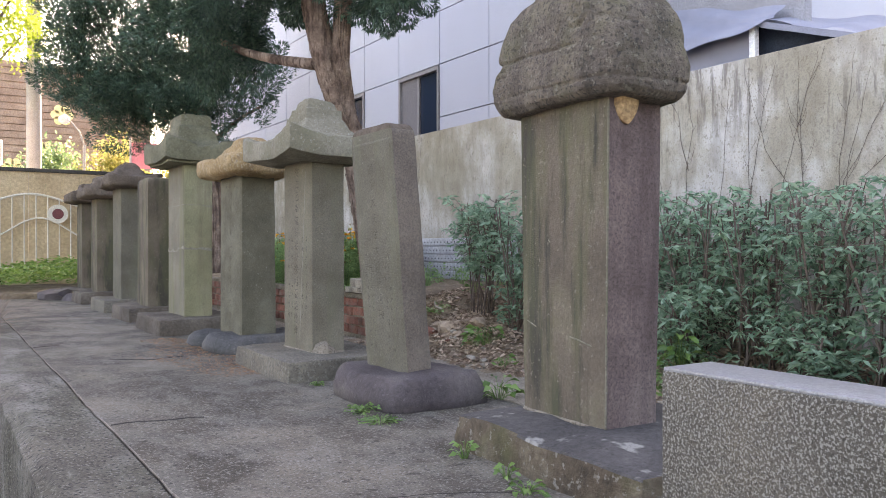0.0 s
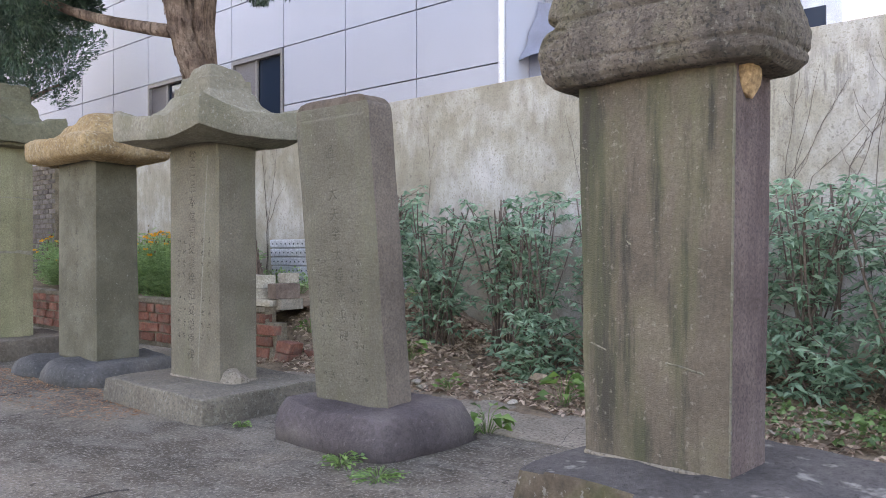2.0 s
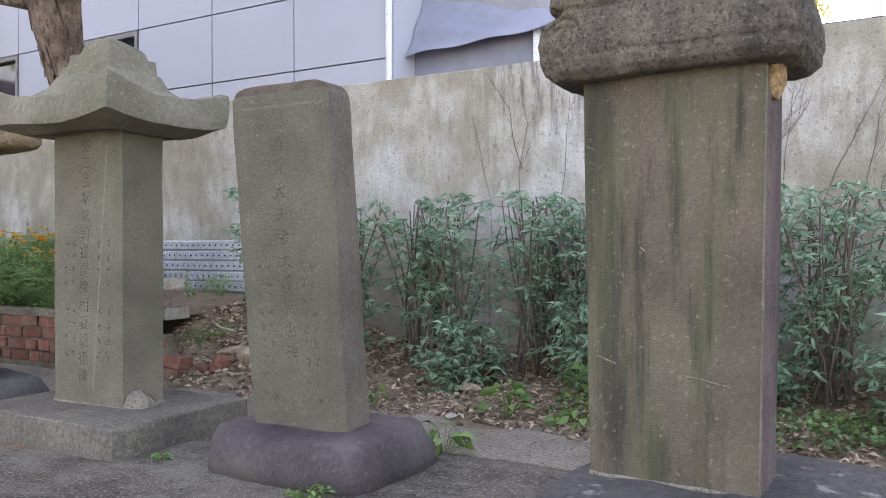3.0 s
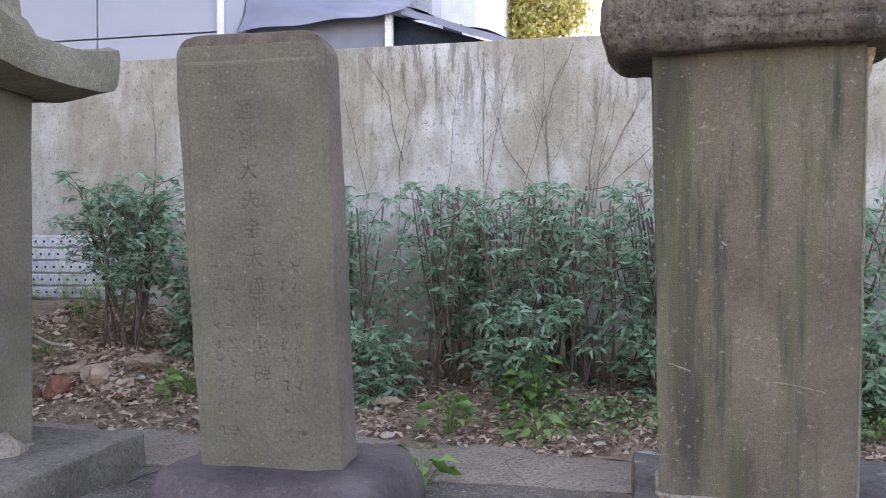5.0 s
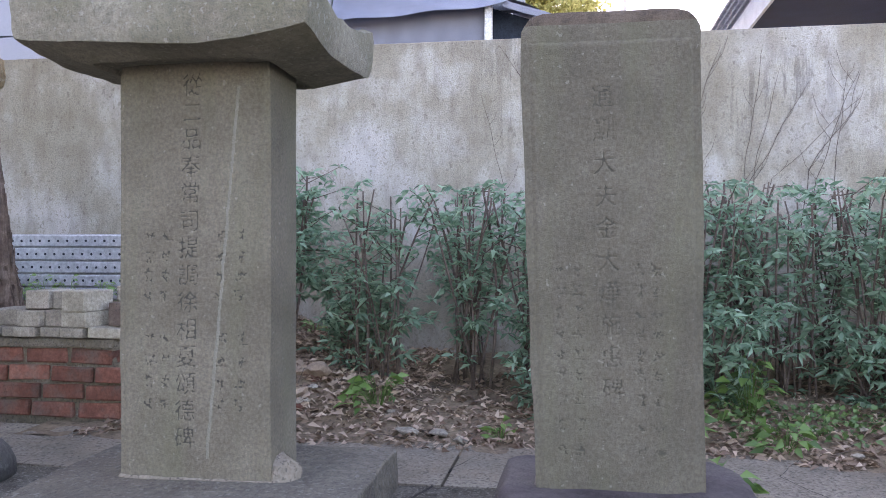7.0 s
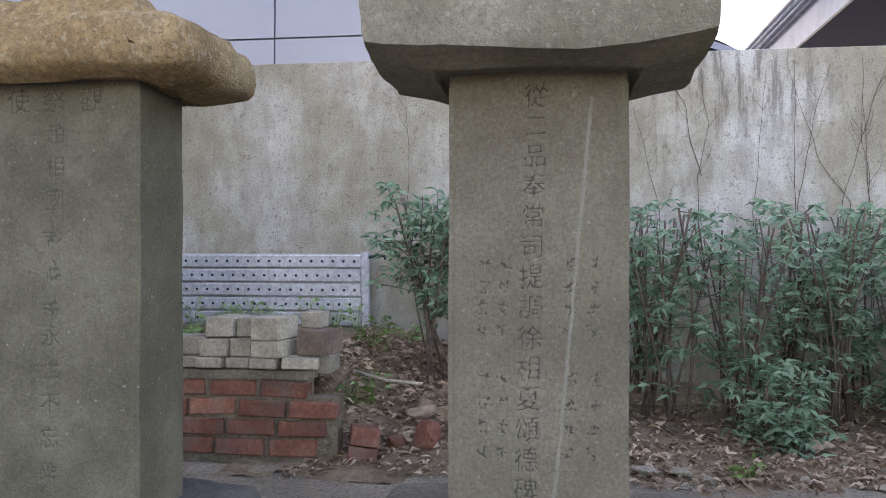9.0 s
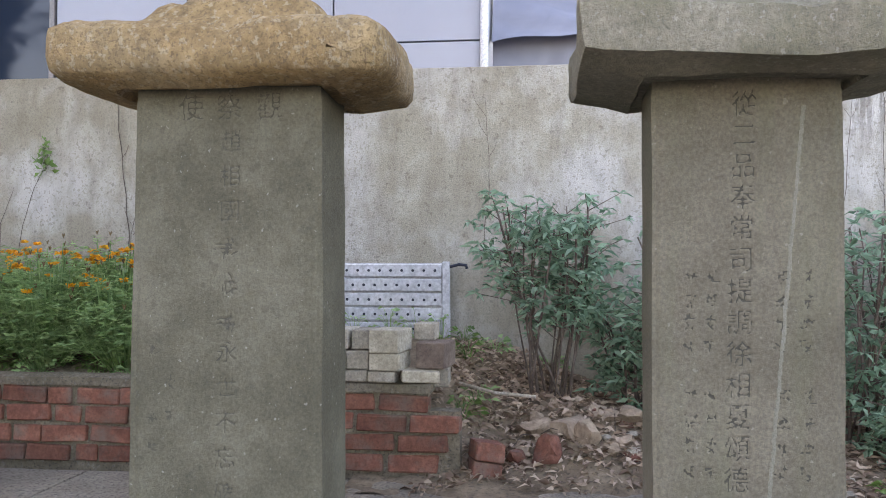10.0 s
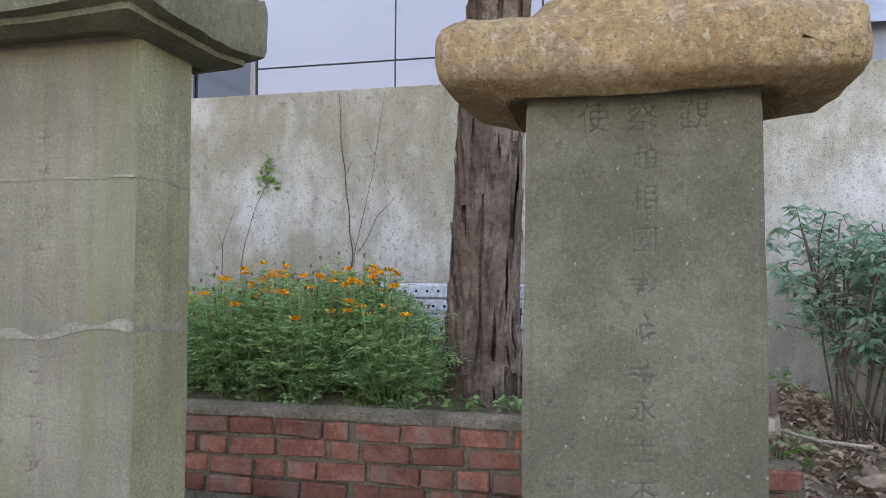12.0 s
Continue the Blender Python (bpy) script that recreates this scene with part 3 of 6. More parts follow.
# The stele with a grey stone roof.
s3 = stele(pose(2.045, 4.757, PLAT), "grey granite stele with an inscribed face and a stone roof", PLAT)
part("plinth", plinth_mesh(0.96, 0.74, 0.12, 8.0, 40, 0.010), M_PLINTH_GREY, s3, "low grey base slab", pose(0.0, -0.02, 0), smooth=35)
part("shaft", shaft_mesh(0.456, 0.215, 1.22, 0.0, 0.0, seed=6.0, rough=0.003), M_STONE_INSCRIBED, s3, at=pose(0, 0, 0.10), smooth=35)
part("capstone", roof_cap_mesh(0.83, 0.65, 0.60, 2.0, [(0.322, 0.412, 0.135, 0.062), (0.30, 0.385, 0.143, 0.058), (0.25, 0.33, 0.14, 0.03), (0.20, 0.27, 0.165, 0.012), (0.155, 0.215, 0.215, 0.004), (0.135, 0.19, 0.262, 0.0), (0.122, 0.178, 0.275, 0.0), (0.118, 0.17, 0.335, 0.0), (0.10, 0.15, 0.342, 0.0), (0.092, 0.138, 0.392, 0.0), (0.08, 0.12, 0.405, 0.0)],
                                    lift=0.055, power=60, rough=0.011, belly=0.02, chip=0.08), M_STONE_CAP, s3, "grey stone roof with turned-up corners", pose(0, 0, 1.295), smooth=38)

# The stele with a yellow stone roof.
s4 = stele(pose(2.06, 6.089, PLAT), "grey-green inscribed granite stele with a yellow stone roof", PLAT)
part("plinth", plinth_mesh(0.62, 0.70, 0.12, 11.0, 4.0, 0.026, 0.4), M_PLINTH_SLATE, s4, "low rounded dark grey base stone", pose(-0.02, -0.21, 0), smooth=180)
part("plinth", plinth_mesh(0.46, 0.66, 0.10, 41.0, 3.5, 0.026, 0.5), M_PLINTH_SLATE, s4, "low rounded dark grey base stone", pose(-0.04, 0.30, 0), smooth=180)
part("shaft", shaft_mesh(0.535, 0.265, 1.24, -0.04, 0.0, seed=9.0, rough=0.004), M_STONE_OLIVE, s4, at=pose(0, 0, 0.09), smooth=35)
part("capstone", roof_cap_mesh(0.90, 0.57, 0.66, 5.0, [(0.272, 0.44, 0.150, 0.012), (0.25, 0.41, 0.162, 0.014), (0.215, 0.36, 0.16, 0.008), (0.18, 0.30, 0.172, 0.004), (0.15, 0.25, 0.215, 0.0), (0.135, 0.225, 0.25, 0.0), (0.12, 0.20, 0.265, 0.0), (0.105, 0.17, 0.30, 0.0), (0.08, 0.13, 0.315, 0.0)],
                                    lift=0.012, power=12.0, rough=0.013, soft=0.03, belly=0.022, chip=0.10), M_STONE_YELLOW, s4, "rough yellow granite roof stone with rounded corners", pose(0, 0, 1.30), smooth=60)

# The tall stele with a ridged roof.
s5 = stele(pose(2.03, 7.65, PLAT), "tall grey-green stele, pale break line, ridged stone roof", PLAT)
part("plinth", plinth_mesh(1.0, 0.80, 0.14, 14.0, 24.0, 0.014, 0.05), M_PLINTH_BROWN, s5, "broad worn brown base stone", smooth=40)
sided(part("shaft", shaft_mesh(0.58, 0.255, 1.42, 0.0, 0.0, seed=12.0, rough=0.003), M_STONE_MOSSY, s5, at=pose(0, 0, 0.12), smooth=35), M_STONE_LICHEN, lambda f: f.normal.y < -0.75)
part("capstone", roof_cap_mesh(0.86, 0.66, 0.62, 7.0, [(0.325, 0.425, 0.19, 0.05), (0.29, 0.39, 0.205, 0.05), (0.25, 0.345, 0.20, 0.02), (0.205, 0.31, 0.215, 0.0), (0.18, 0.285, 0.25, 0.0), (0.165, 0.27, 0.36, 0.0), (0.15, 0.255, 0.372, 0.0), (0.14, 0.24, 0.378, 0.0), (0.132, 0.225, 0.47, 0.0), (0.115, 0.20, 0.485, 0.0)],
                                    lift=0.045, power=60, rough=0.009, belly=0.012, mould=0.022, chip=0.10), M_STONE_OLIVE_CAP, s5, "stone roof with a high block ridge", pose(0, 0, 1.52), smooth=38)

# Mortar at the feet of the shafts.
for st, hx, hy, z, cx in ((s1, 0.123, 0.242, 0.132, 0.0), (s2, 0.067, 0.218, 0.145, -0.003), (s3, 0.111, 0.232, 0.124, 0.0)):
    loop = [Vector(p) + Vector((0.006 * noise.noise((p[1] * 9, p[0] * 9, 1)), 0.006 * noise.noise((p[1] * 9, p[0] * 9, 5)), 0.004 * noise.noise((p[0] * 20, p[1] * 20, 2)))) for p in ring(hx, hy, z, 12, 30, lean=(cx, 0.0))]
    part("mortar_seam", tube(bmesh.new(), loop + [loop[0]], 0.008, 6), M_APRON, st, "thin pale mortar seam at the foot", smooth=180)
part("mortar_patch", loft([ring(0.075, 0.06, 0.0, 5, 2.4), ring(0.06, 0.05, 0.03, 5, 2.4), ring(0.04, 0.035, 0.06, 5, 2.4), ring(0.015, 0.012, 0.085, 5, 2)], 0.03, 18, 6), M_APRON, s3, "crumbling mortar patch at a broken corner", pose(-0.03, -0.225, 0.115), smooth=30)

# The far ones.
for y, w, h, cap, mat, lab, sd in ((9.05, 0.52, 1.52, None, M_STONE_DARK, "dark brown plain stele with a rounded top", 20.0), (10.5, 0.52, 1.50, M_STONE_BROWN, M_STONE, "grey stele under a brown stone roof", 23.0),
                                   (12.2, 0.50, 1.46, M_STONE_BROWN, M_STONE_DARK, "dark grey stele under a worn brown stone roof", 26.0), (13.55, 0.50, 1.46, M_STONE_BROWN, M_STONE_DARK, "dark stele under a low worn stone roof", 29.0)):
    st = stele(pose(2.01, y, PLAT), lab, PLAT)
    part("plinth", plinth_mesh(0.90, 0.72, 0.15, sd, 22.0, 0.02, 0.08), M_PLINTH_BROWN if sd != 23.0 else M_PLINTH_GREY, st, smooth=40)
    part("shaft", shaft_mesh(w, 0.23, h - 0.1, 0.0, 0.0 if cap else 0.06, seed=sd, rough=0.006), mat, st, at=pose(0, 0, 0.1), smooth=50)
    if cap:
        part("capstone", roof_cap_mesh(0.86, 0.60, 0.66, sd, [(0.295, 0.425, 0.135, 0.05), (0.27, 0.39, 0.145, 0.05), (0.22, 0.33, 0.145, 0.03), (0.18, 0.27, 0.18, 0.01), (0.15, 0.22, 0.235, 0.0), (0.13, 0.19, 0.25, 0.0), (0.11, 0.16, 0.31, 0.0), (0.08, 0.12, 0.325, 0.0)], lift=0.03, power=14, rough=0.02, soft=0.02, belly=0.02, chip=0.16), cap, st, at=pose(0, 0, h - 0.01), smooth=60)

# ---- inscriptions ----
# Darker than the stone around: groove shade and dirt put into the colour.
M_CUT = material("letter_groove_shade", (0.052, 0.048, 0.039), (0.066, 0.062, 0.05), (0.082, 0.077, 0.063), 20, 400, 0.95, 0.3)
M_CUT_PALE = material("pale_cut_stone", (0.165, 0.158, 0.128), (0.19, 0.182, 0.148), (0.22, 0.212, 0.175), 22, 400, 0.95, 0.3)


M_CUT_FAINT = material("faint_letter_groove_shade", (0.066, 0.061, 0.048), (0.08, 0.074, 0.058), (0.098, 0.091, 0.072), 24, 400, 0.95, 0.3)


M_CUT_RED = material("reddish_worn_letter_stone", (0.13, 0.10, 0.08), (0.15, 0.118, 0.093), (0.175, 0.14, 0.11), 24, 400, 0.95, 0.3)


def glyph_mesh(body, size, offset):
    """The flat outline of one character, as vertices and faces."""
    c = bpy.data.curves.new("character", "FONT")
    c.body, c.size, c.align_x, c.align_y, c.offset = body, size, "CENTER", "CENTER", offset
    src = new("character", c)
    me = bpy.data.meshes.new_from_object(src.evaluated_get(bpy.context.evaluated_depsgraph_get()))
    bpy.data.objects.remove(src)
    found = [v.co.copy() for v in me.vertices], [tuple(f.vertices) for f in me.polygons]
    bpy.data.meshes.remove(me)
    return found


def worn_glyph(size, seed):
    """The outline of a character that is worn past reading: a few short slanting strokes."""
    rnd = random.Random(seed)
    pts, faces = [], []
    for k in range(9):
        w, h = (rnd.uniform(0.35, 0.8), 0.075) if k % 2 else (0.075, rnd.uniform(0.25, 0.55))
        y, z = rnd.uniform(-0.3, 0.3) * size, rnd.uniform(-0.4, 0.4) * size
        a = rnd.uniform(-0.15, 0.15) if k < 6 else rnd.uniform(-0.8, 0.8)
        for sy, sz in ((-1, -1), (1, -1), (1, 1), (-1, 1)):
            u, v = sy * w * size / 2, sz * h * size / 2
            pts.append(Vector((y + u * math.cos(a) - v * math.sin(a), z + u * math.sin(a) + v * math.cos(a), 0)))
        faces.append((4 * k, 4 * k + 1, 4 * k + 2, 4 * k + 3))
    return pts, faces


def column(y, z0, z1, words, size, depth, slope=0.0):
    """A column of characters from z0 down to z1; a dot stands for one that is worn away."""
    n = len(words)
    return [(w, size, y + slope * k / max(n - 1, 1), z0 + (z1 - z0) * k / max(n - 1, 1), depth, k * 7 + round(y * 100) + 50) for k, w in enumerate(words)]


def inscribed_face(parent, mat, cut_mat, glyphs, y0, y1, z0, z1, face_x, base=0.10, step=0.0027, sway=0.0, label="inscribed face with shallow carved characters", scratches=()):
    """The dressed front of a stele, the characters cut into it. face_x gives the stone's front at a height."""
    pts, faces, depths = [], [], []
    for w, size, y, z, depth, seed in glyphs:
        gp, gf = worn_glyph(size, seed) if w == "." else glyph_mesh(w, size, 0.0)
        lean = 0.12 if w != "." else 0.0
        first = len(pts)
        pts += [Vector((0.0, y - g.x * 0.96, z + g.y + lean * g.x * 0.5)) for g in gp]
        faces += [tuple(first + i for i in f) for f in gf]
        depths += [depth] * len(gf)
    tree = BVHTree.FromPolygons(pts, faces)
    ny, nz = round((y1 - y0) / step), round((z1 - z0) / step)
    ys, zs = [y0 + (y1 - y0) * i / ny for i in range(ny + 1)], [z0 + (z1 - z0) * j / nz for j in range(nz + 1)]
    cut_depth = np.zeros((nz + 1, ny + 1))
    for j, z in enumerate(zs):
        for i, y in enumerate(ys):
            hit = tree.ray_cast(Vector((-1, y + 0.0016 * noise.noise((y * 60, z * 60, 1)), z + 0.0016 * noise.noise((y * 60, z * 60, 7)))), Vector((1, 0, 0)))
            if hit[2] is not None:
                wear = 0.72 + 0.75 * noise.noise((y * 9, z * 9, 2))
                cut_depth[j, i] = depths[hit[2]] * min(max(wear, 0.55), 1.1)
    for ya, za, yb, zb, depth in scratches:
        for j, z in enumerate(zs):
            if min(za, zb) < z < max(za, zb):
                yc = ya + (yb - ya) * (z - za) / (zb - za) + 0.004 * noise.noise((z * 14, 1, 1))
                for i, y in enumerate(ys):
                    if abs(y - yc) < 0.003:
                        cut_depth[j, i] = -depth * (0.6 + 0.6 * noise.noise((z * 20, 3, 3)))
    soft_cut = cut_depth.copy()
    soft_cut[1:-1, 1:-1] = 0.5 * cut_depth[1:-1, 1:-1] + 0.125 * (cut_depth[:-2, 1:-1] + cut_depth[2:, 1:-1] + cut_depth[1:-1, :-2] + cut_depth[1:-1, 2:])
    verts, quads, kinds_ = [], [], []
    for j, z in enumerate(zs):
        for i, y in enumerate(ys):
            edge = min(y - y0, y1 - y, z - z0, z1 - z) / 0.018
            proud = 0.0052 * smooth_step(0, 1, edge) - 0.0012
            dent = 0.0007 * noise.noise((y * 40, z * 40, 5)) + 0.0006 * noise.noise((y * 110, z * 110, 9))
            verts.append((face_x(z) - proud + soft_cut[j, i] + dent, y + sway * (z - base), z - base))
    for j in range(nz):
        for i in range(ny):
            a = j * (ny + 1) + i
            quads.append((a, a + ny + 1, a + ny + 2, a + 1))
            deep = cut_depth[j:j + 2, i:i + 2]
            # Cut faces take cut_mat, whose dark tone adds shade to the grooves.
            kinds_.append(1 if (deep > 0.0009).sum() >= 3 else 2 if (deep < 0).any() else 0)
    me = bpy.data.meshes.new("inscribed_face")
    me.from_pydata(verts, [], quads)
    me.materials.append(mat)
    me.materials.append(cut_mat)
    me.materials.append(M_CUT_PALE)
    me.polygons.foreach_set("material_index", kinds_)
    me.shade_smooth()
    me.update()
    ob = new("inscribed_face", me)
    ob.parent = parent
    ob.matrix_basis = pose(0, 0, base)
    ob["label"] = label
    return ob


words = column(0.004, 1.245, 0.24, "從二品奉常司提調徐相夏頌德碑", 0.068, 0.0038, 0.026)
for y in (0.085, 0.135, -0.085, -0.14):
    words += column(y, 0.82, 0.65, "....", 0.040, 0.0026, 0.004) + column(y, 0.53, 0.34, "....", 0.040, 0.0026, 0.004)
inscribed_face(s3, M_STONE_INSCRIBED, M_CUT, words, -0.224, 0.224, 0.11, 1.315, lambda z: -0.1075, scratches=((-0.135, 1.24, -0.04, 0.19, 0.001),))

words = column(0.022, 1.165, 0.42, "通訓大夫金大燁施惠碑", 0.062, 0.0036, -0.012)
for y in (0.14, 0.095, -0.06, -0.105):
    words += column(y, 0.73, 0.51, ".....", 0.036, 0.0028) + column(y, 0.46, 0.26, "....", 0.036, 0.0028)
inscribed_face(s2, M_STONE, M_CUT_FAINT, words, -0.208, 0.208, 0.13, 1.315, lambda z: -0.065 - (0.00091 + 0.08) * (z - 0.10) / 1.285, sway=0.0265)

words = column(-0.01, 1.17, 0.24, "趙相國...永世不忘碑", 0.064, 0.0034, 0.01)
words += [(w, 0.078, y, 1.262, 0.0038, 1) for y, w in ((-0.115, "觀"), (-0.005, "察"), (0.10, "使"))]
for y in (0.15, 0.2):
    words += column(y, 0.62, 0.36, "....", 0.04, 0.0013)
inscribed_face(s4, M_STONE_OLIVE, M_CUT_FAINT, words, -0.254, 0.254, 0.10, 1.325, lambda z: -0.1325 + 0.0021 * (z - 0.09) / 1.24, 0.09)
inscribed_face(s5, M_STONE_MOSSY, M_CUT_RED, column(0.0, 1.40, 0.40, "..........", 0.062, 0.0018) + column(0.12, 1.0, 0.45, "......", 0.045, 0.0014), -0.286, 0.286, 0.13, 1.535, lambda z: -0.1275, 0.12, 0.0032)
M_MEND = material("pale_mortar_mend", (0.159, 0.146, 0.114), (0.202, 0.187, 0.146), (0.249, 0.232, 0.189), 14, 60, 0.95, 0.6)
for z, w in ((0.745, 0.030), (1.155, 0.008)):
    line = [Vector(p) for p in ring(0.1275, 0.29, z, 24, 60)]
    for p in line:
        p.z += 0.03 * noise.noise((p.y * 5, p.x * 5, z)) + 0.006 * noise.noise((p.y * 22, p.x * 22, z))
    bm = bmesh.new()
    lo = [bm.verts.new((p.x * 1.012 - (0.005 if p.x < -0.1 else 0), p.y * 1.006, p.z)) for p in line]
    hi = [bm.verts.new((p.x * 1.012 - (0.005 if p.x < -0.1 else 0), p.y * 1.006, p.z + w * (0.7 + 0.9 * noise.noise((p.y * 13, p.x * 13, 4))))) for p in line]
    for k in range(len(lo)):
        j = (k + 1) % len(lo)
        bm.faces.new((lo[k], lo[j], hi[j], hi[k]))
    part("mend_line", bm, M_MEND, s5, "pale mortar line where the stone was mended")

# ---- the building behind the wall ----
M_GLASS = bpy.data.materials.new("window_glass")
M_GLASS.use_nodes = True
M_GLASS.node_tree.nodes["Principled BSDF"].inputs["Base Color"].default_value = (0.02, 0.03, 0.05, 1)
M_GLASS.node_tree.nodes["Principled BSDF"].inputs["Roughness"].default_value = 0.05
M_ALU = plain("grey_aluminium", (0.25, 0.235, 0.23), 0.45, 0.3, spread=0.04)
M_SASH = plain("insect_screen", (0.19, 0.175, 0.175), 0.8, spread=0.03)
M_WHITE = plain("white_paint", (0.75, 0.75, 0.76), 0.6)

building = thing("building", pose(0, 0, 0), "white panel-clad building rising behind the concrete wall", "building", kind="structure")
BX = 5.70
# Bays past y=17 and the unseen upper rows extend it to block sun.
core = bmesh.new()
box(core, BX + 0.045, BX + 9, 5.70, 21.0, 0, 2.3)
box(core, BX + 0.045, BX + 9, 5.70, 21.0, 3.85, 16)
for a, b in ((5.70, 9.08), (10.18, 11.2), (12.3, 21.0)):
    box(core, BX + 0.045, BX + 0.3, a, b, 2.3, 3.85)
box(core, BX + 2.0, BX + 9, 5.70, 21.0, 2.3, 3.85)
box(core, BX + 0.3, BX + 2.0, 5.70, 5.8, 2.3, 3.85)
box(core, BX + 0.3, BX + 2.0, 20.9, 21.0, 2.3, 3.85)
part("wall", core, M_JOINT, building)
panel_ys = [5.69, 6.80, 7.90, 9.03, 10.14, 11.24, 12.34, 13.45, 14.56, 15.7, 17.0, 18.1, 19.2, 20.3, 21.0]
panel_zs = [0.98, 1.68, 2.39, 3.10, 3.81, 4.52, 5.23, 5.94, 6.65, 7.36, 8.1, 9.2, 10.4, 11.6, 13.0, 14.5, 16.0]
window_bays = (3, 5)
for i, (a, b) in enumerate(zip(panel_ys, panel_ys[1:])):
    for c, d in zip(panel_zs, panel_zs[1:]):
        if i in window_bays and 2.3 < c < 3.2:
            continue
        part("panel", boxed(BX, BX + 0.04, a + 0.007, b - 0.007, c + 0.007, d - 0.007), M_PANEL, building)
part("end_wall", boxed(BX + 0.0, BX + 9, 5.64, 5.695, 0, 16), M_PANEL, building)
for i in window_bays:
    a, b = panel_ys[i], panel_ys[i + 1]
    win = part("window", box(box(box(box(bmesh.new(), BX - 0.015, BX + 0.08, a + 0.01, b - 0.01, 3.745, 3.80), BX - 0.015, BX + 0.08, a + 0.01, b - 0.01, 2.40, 2.46), BX - 0.015, BX + 0.08, a + 0.01, a + 0.05, 2.46, 3.745),
                              BX - 0.015, BX + 0.08, b - 0.05, b - 0.01, 2.46, 3.745), M_ALU, building, "grey aluminium sliding window, half open")
    mid = (a + b) / 2 + 0.02
    part("sash", box(bmesh.new(), BX + 0.02, BX + 0.045, mid, mid + 0.05, 2.46, 3.745), M_ALU, win)
    part("screen", boxed(BX + 0.03, BX + 0.04, mid + 0.05, b - 0.05, 2.46, 3.745), M_SASH, win, "grey insect screen")
    pane = part("pane", boxed(BX + 0.055, BX + 0.06, a + 0.05, mid, 2.46, 3.745), M_GLASS, win, "dark window pane")
part("downpipe", tube(bmesh.new(), [(BX - 0.05, 5.66, 2.0), (BX - 0.05, 5.66, 8)], 0.03, 10), M_WHITE, building, "white corner pipe", smooth=60)

# ---- tarpaulin shelter ----
M_TARP = material("grey_tarpaulin", (0.20, 0.21, 0.26), (0.25, 0.26, 0.315), (0.30, 0.31, 0.365), 2.0, 300, 0.5, 0.05)
M_DARK = plain("dark_interior", (0.03, 0.035, 0.05), 0.8)
shelter = thing("shelter", pose(0, 0, 0), "shelter behind the wall draped with grey tarpaulin", "shelter")


def cloth(u_n, v_n, f):
    bm = bmesh.new()
    rows = [[bm.verts.new(f(i / u_n, j / v_n)) for i in range(u_n + 1)] for j in range(v_n + 1)]
    for a, b in zip(rows, rows[1:]):
        for i in range(u_n):
            bm.faces.new((a[i], a[i + 1], b[i + 1], b[i]))
    return bm


part("curtain", cloth(40, 10, lambda u, v: (6.02 + 0.03 * math.sin(u * 19 + 2 * v) * (1 - v) + 0.02 * noise.noise((u * 9, v * 3, 0)), 5.62 - 1.25 * u, 1.9 + 1.35 * v)), M_TARP, shelter, "hanging grey tarpaulin in folds", smooth=180)
part("flap", cloth(40, 14, lambda u, v: (5.86 + 0.35 * v + 0.04 * math.sin(u * 6 + 5 * v) * math.sin(v * 7), 5.62 - 1.42 * u,
                                         3.12 + 0.014 * math.sin(u * 5.5 + 0.6) + 0.12 * u + v * (0.62 - 0.42 * u) + 0.012 * math.sin(u * 13 + v * 9))), M_TARP, shelter, "sagging tarpaulin roof edge", smooth=180)
part("canopy", cloth(24, 10, lambda u, v: (5.9 + 1.5 * v, 4.24 - 1.5 * u, 3.27 - 0.52 * u + 0.28 * v + 0.02 * math.sin(u * 17 + v * 6))), M_TARP, shelter, "sloping tarpaulin awning", smooth=180)
part("hem", cloth(24, 3, lambda u, v: (5.895 + 0.012 * math.sin(u * 23), 4.24 - 1.5 * u, 3.265 - 0.52 * u - 0.055 * v)), M_TARP, shelter, smooth=180)
# Added sheet, coloured dark for the shade inside the opening.
part("opening", cloth(6, 2, lambda u, v: (6.14, 4.5 - 1.74 * u, 1.9 + v * (1.42 - 0.57 * u))), plain("opening_shade_blue", (0.035, 0.05, 0.075), 0.7), shelter, "dark blue sheet added to stand for shade in the awning opening")
part("post", boxed(5.93, 5.99, 4.325, 4.385, 0, 3.25, bevel=0.006), M_WHITE, shelter, "white timber post")
# Near-black colour stands for the shade in the shelter's interior.
part("back_wall", boxed(7.45, 7.55, 1.2, 5.62, 0, 3.35), M_DARK, shelter)
part("upper_wall", boxed(6.3, 6.4, 4.1, 5.62, 3.3, 5.2), plain("grey_render", (0.30, 0.30, 0.32), 0.8), shelter, "grey rendered wall above the tarpaulin")

# ---- what stands beyond the wall ----
M_ROOF = plain("grey_eave_tile", (0.33, 0.33, 0.36), 0.6, spread=0.3, scale=9)
M_SOFFIT = plain("dark_blue_soffit", (0.02, 0.036, 0.08), 0.8)
house = thing("house", pose(0, 0, 0), "house with tiled deep eaves and dark soffit beyond the wall", "house", kind="structure")
part("wall", boxed(6.6, 17.0, -9, -1.6, 0, 4.42), M_WHITE, house)
part("roof", boxed(6.3, 17.4, -9.4, 1.26, 4.75, 4.98), M_ROOF, house)
part("soffit", boxed(6.3, 17.4, -9.4, 1.27, 4.45, 4.75), M_SOFFIT, house, "dark blue soffit under the eaves")
part("fascia", boxed(6.25, 17.45, 1.275, 1.315, 4.42, 4.76), M_WHITE, house, "white fascia board")
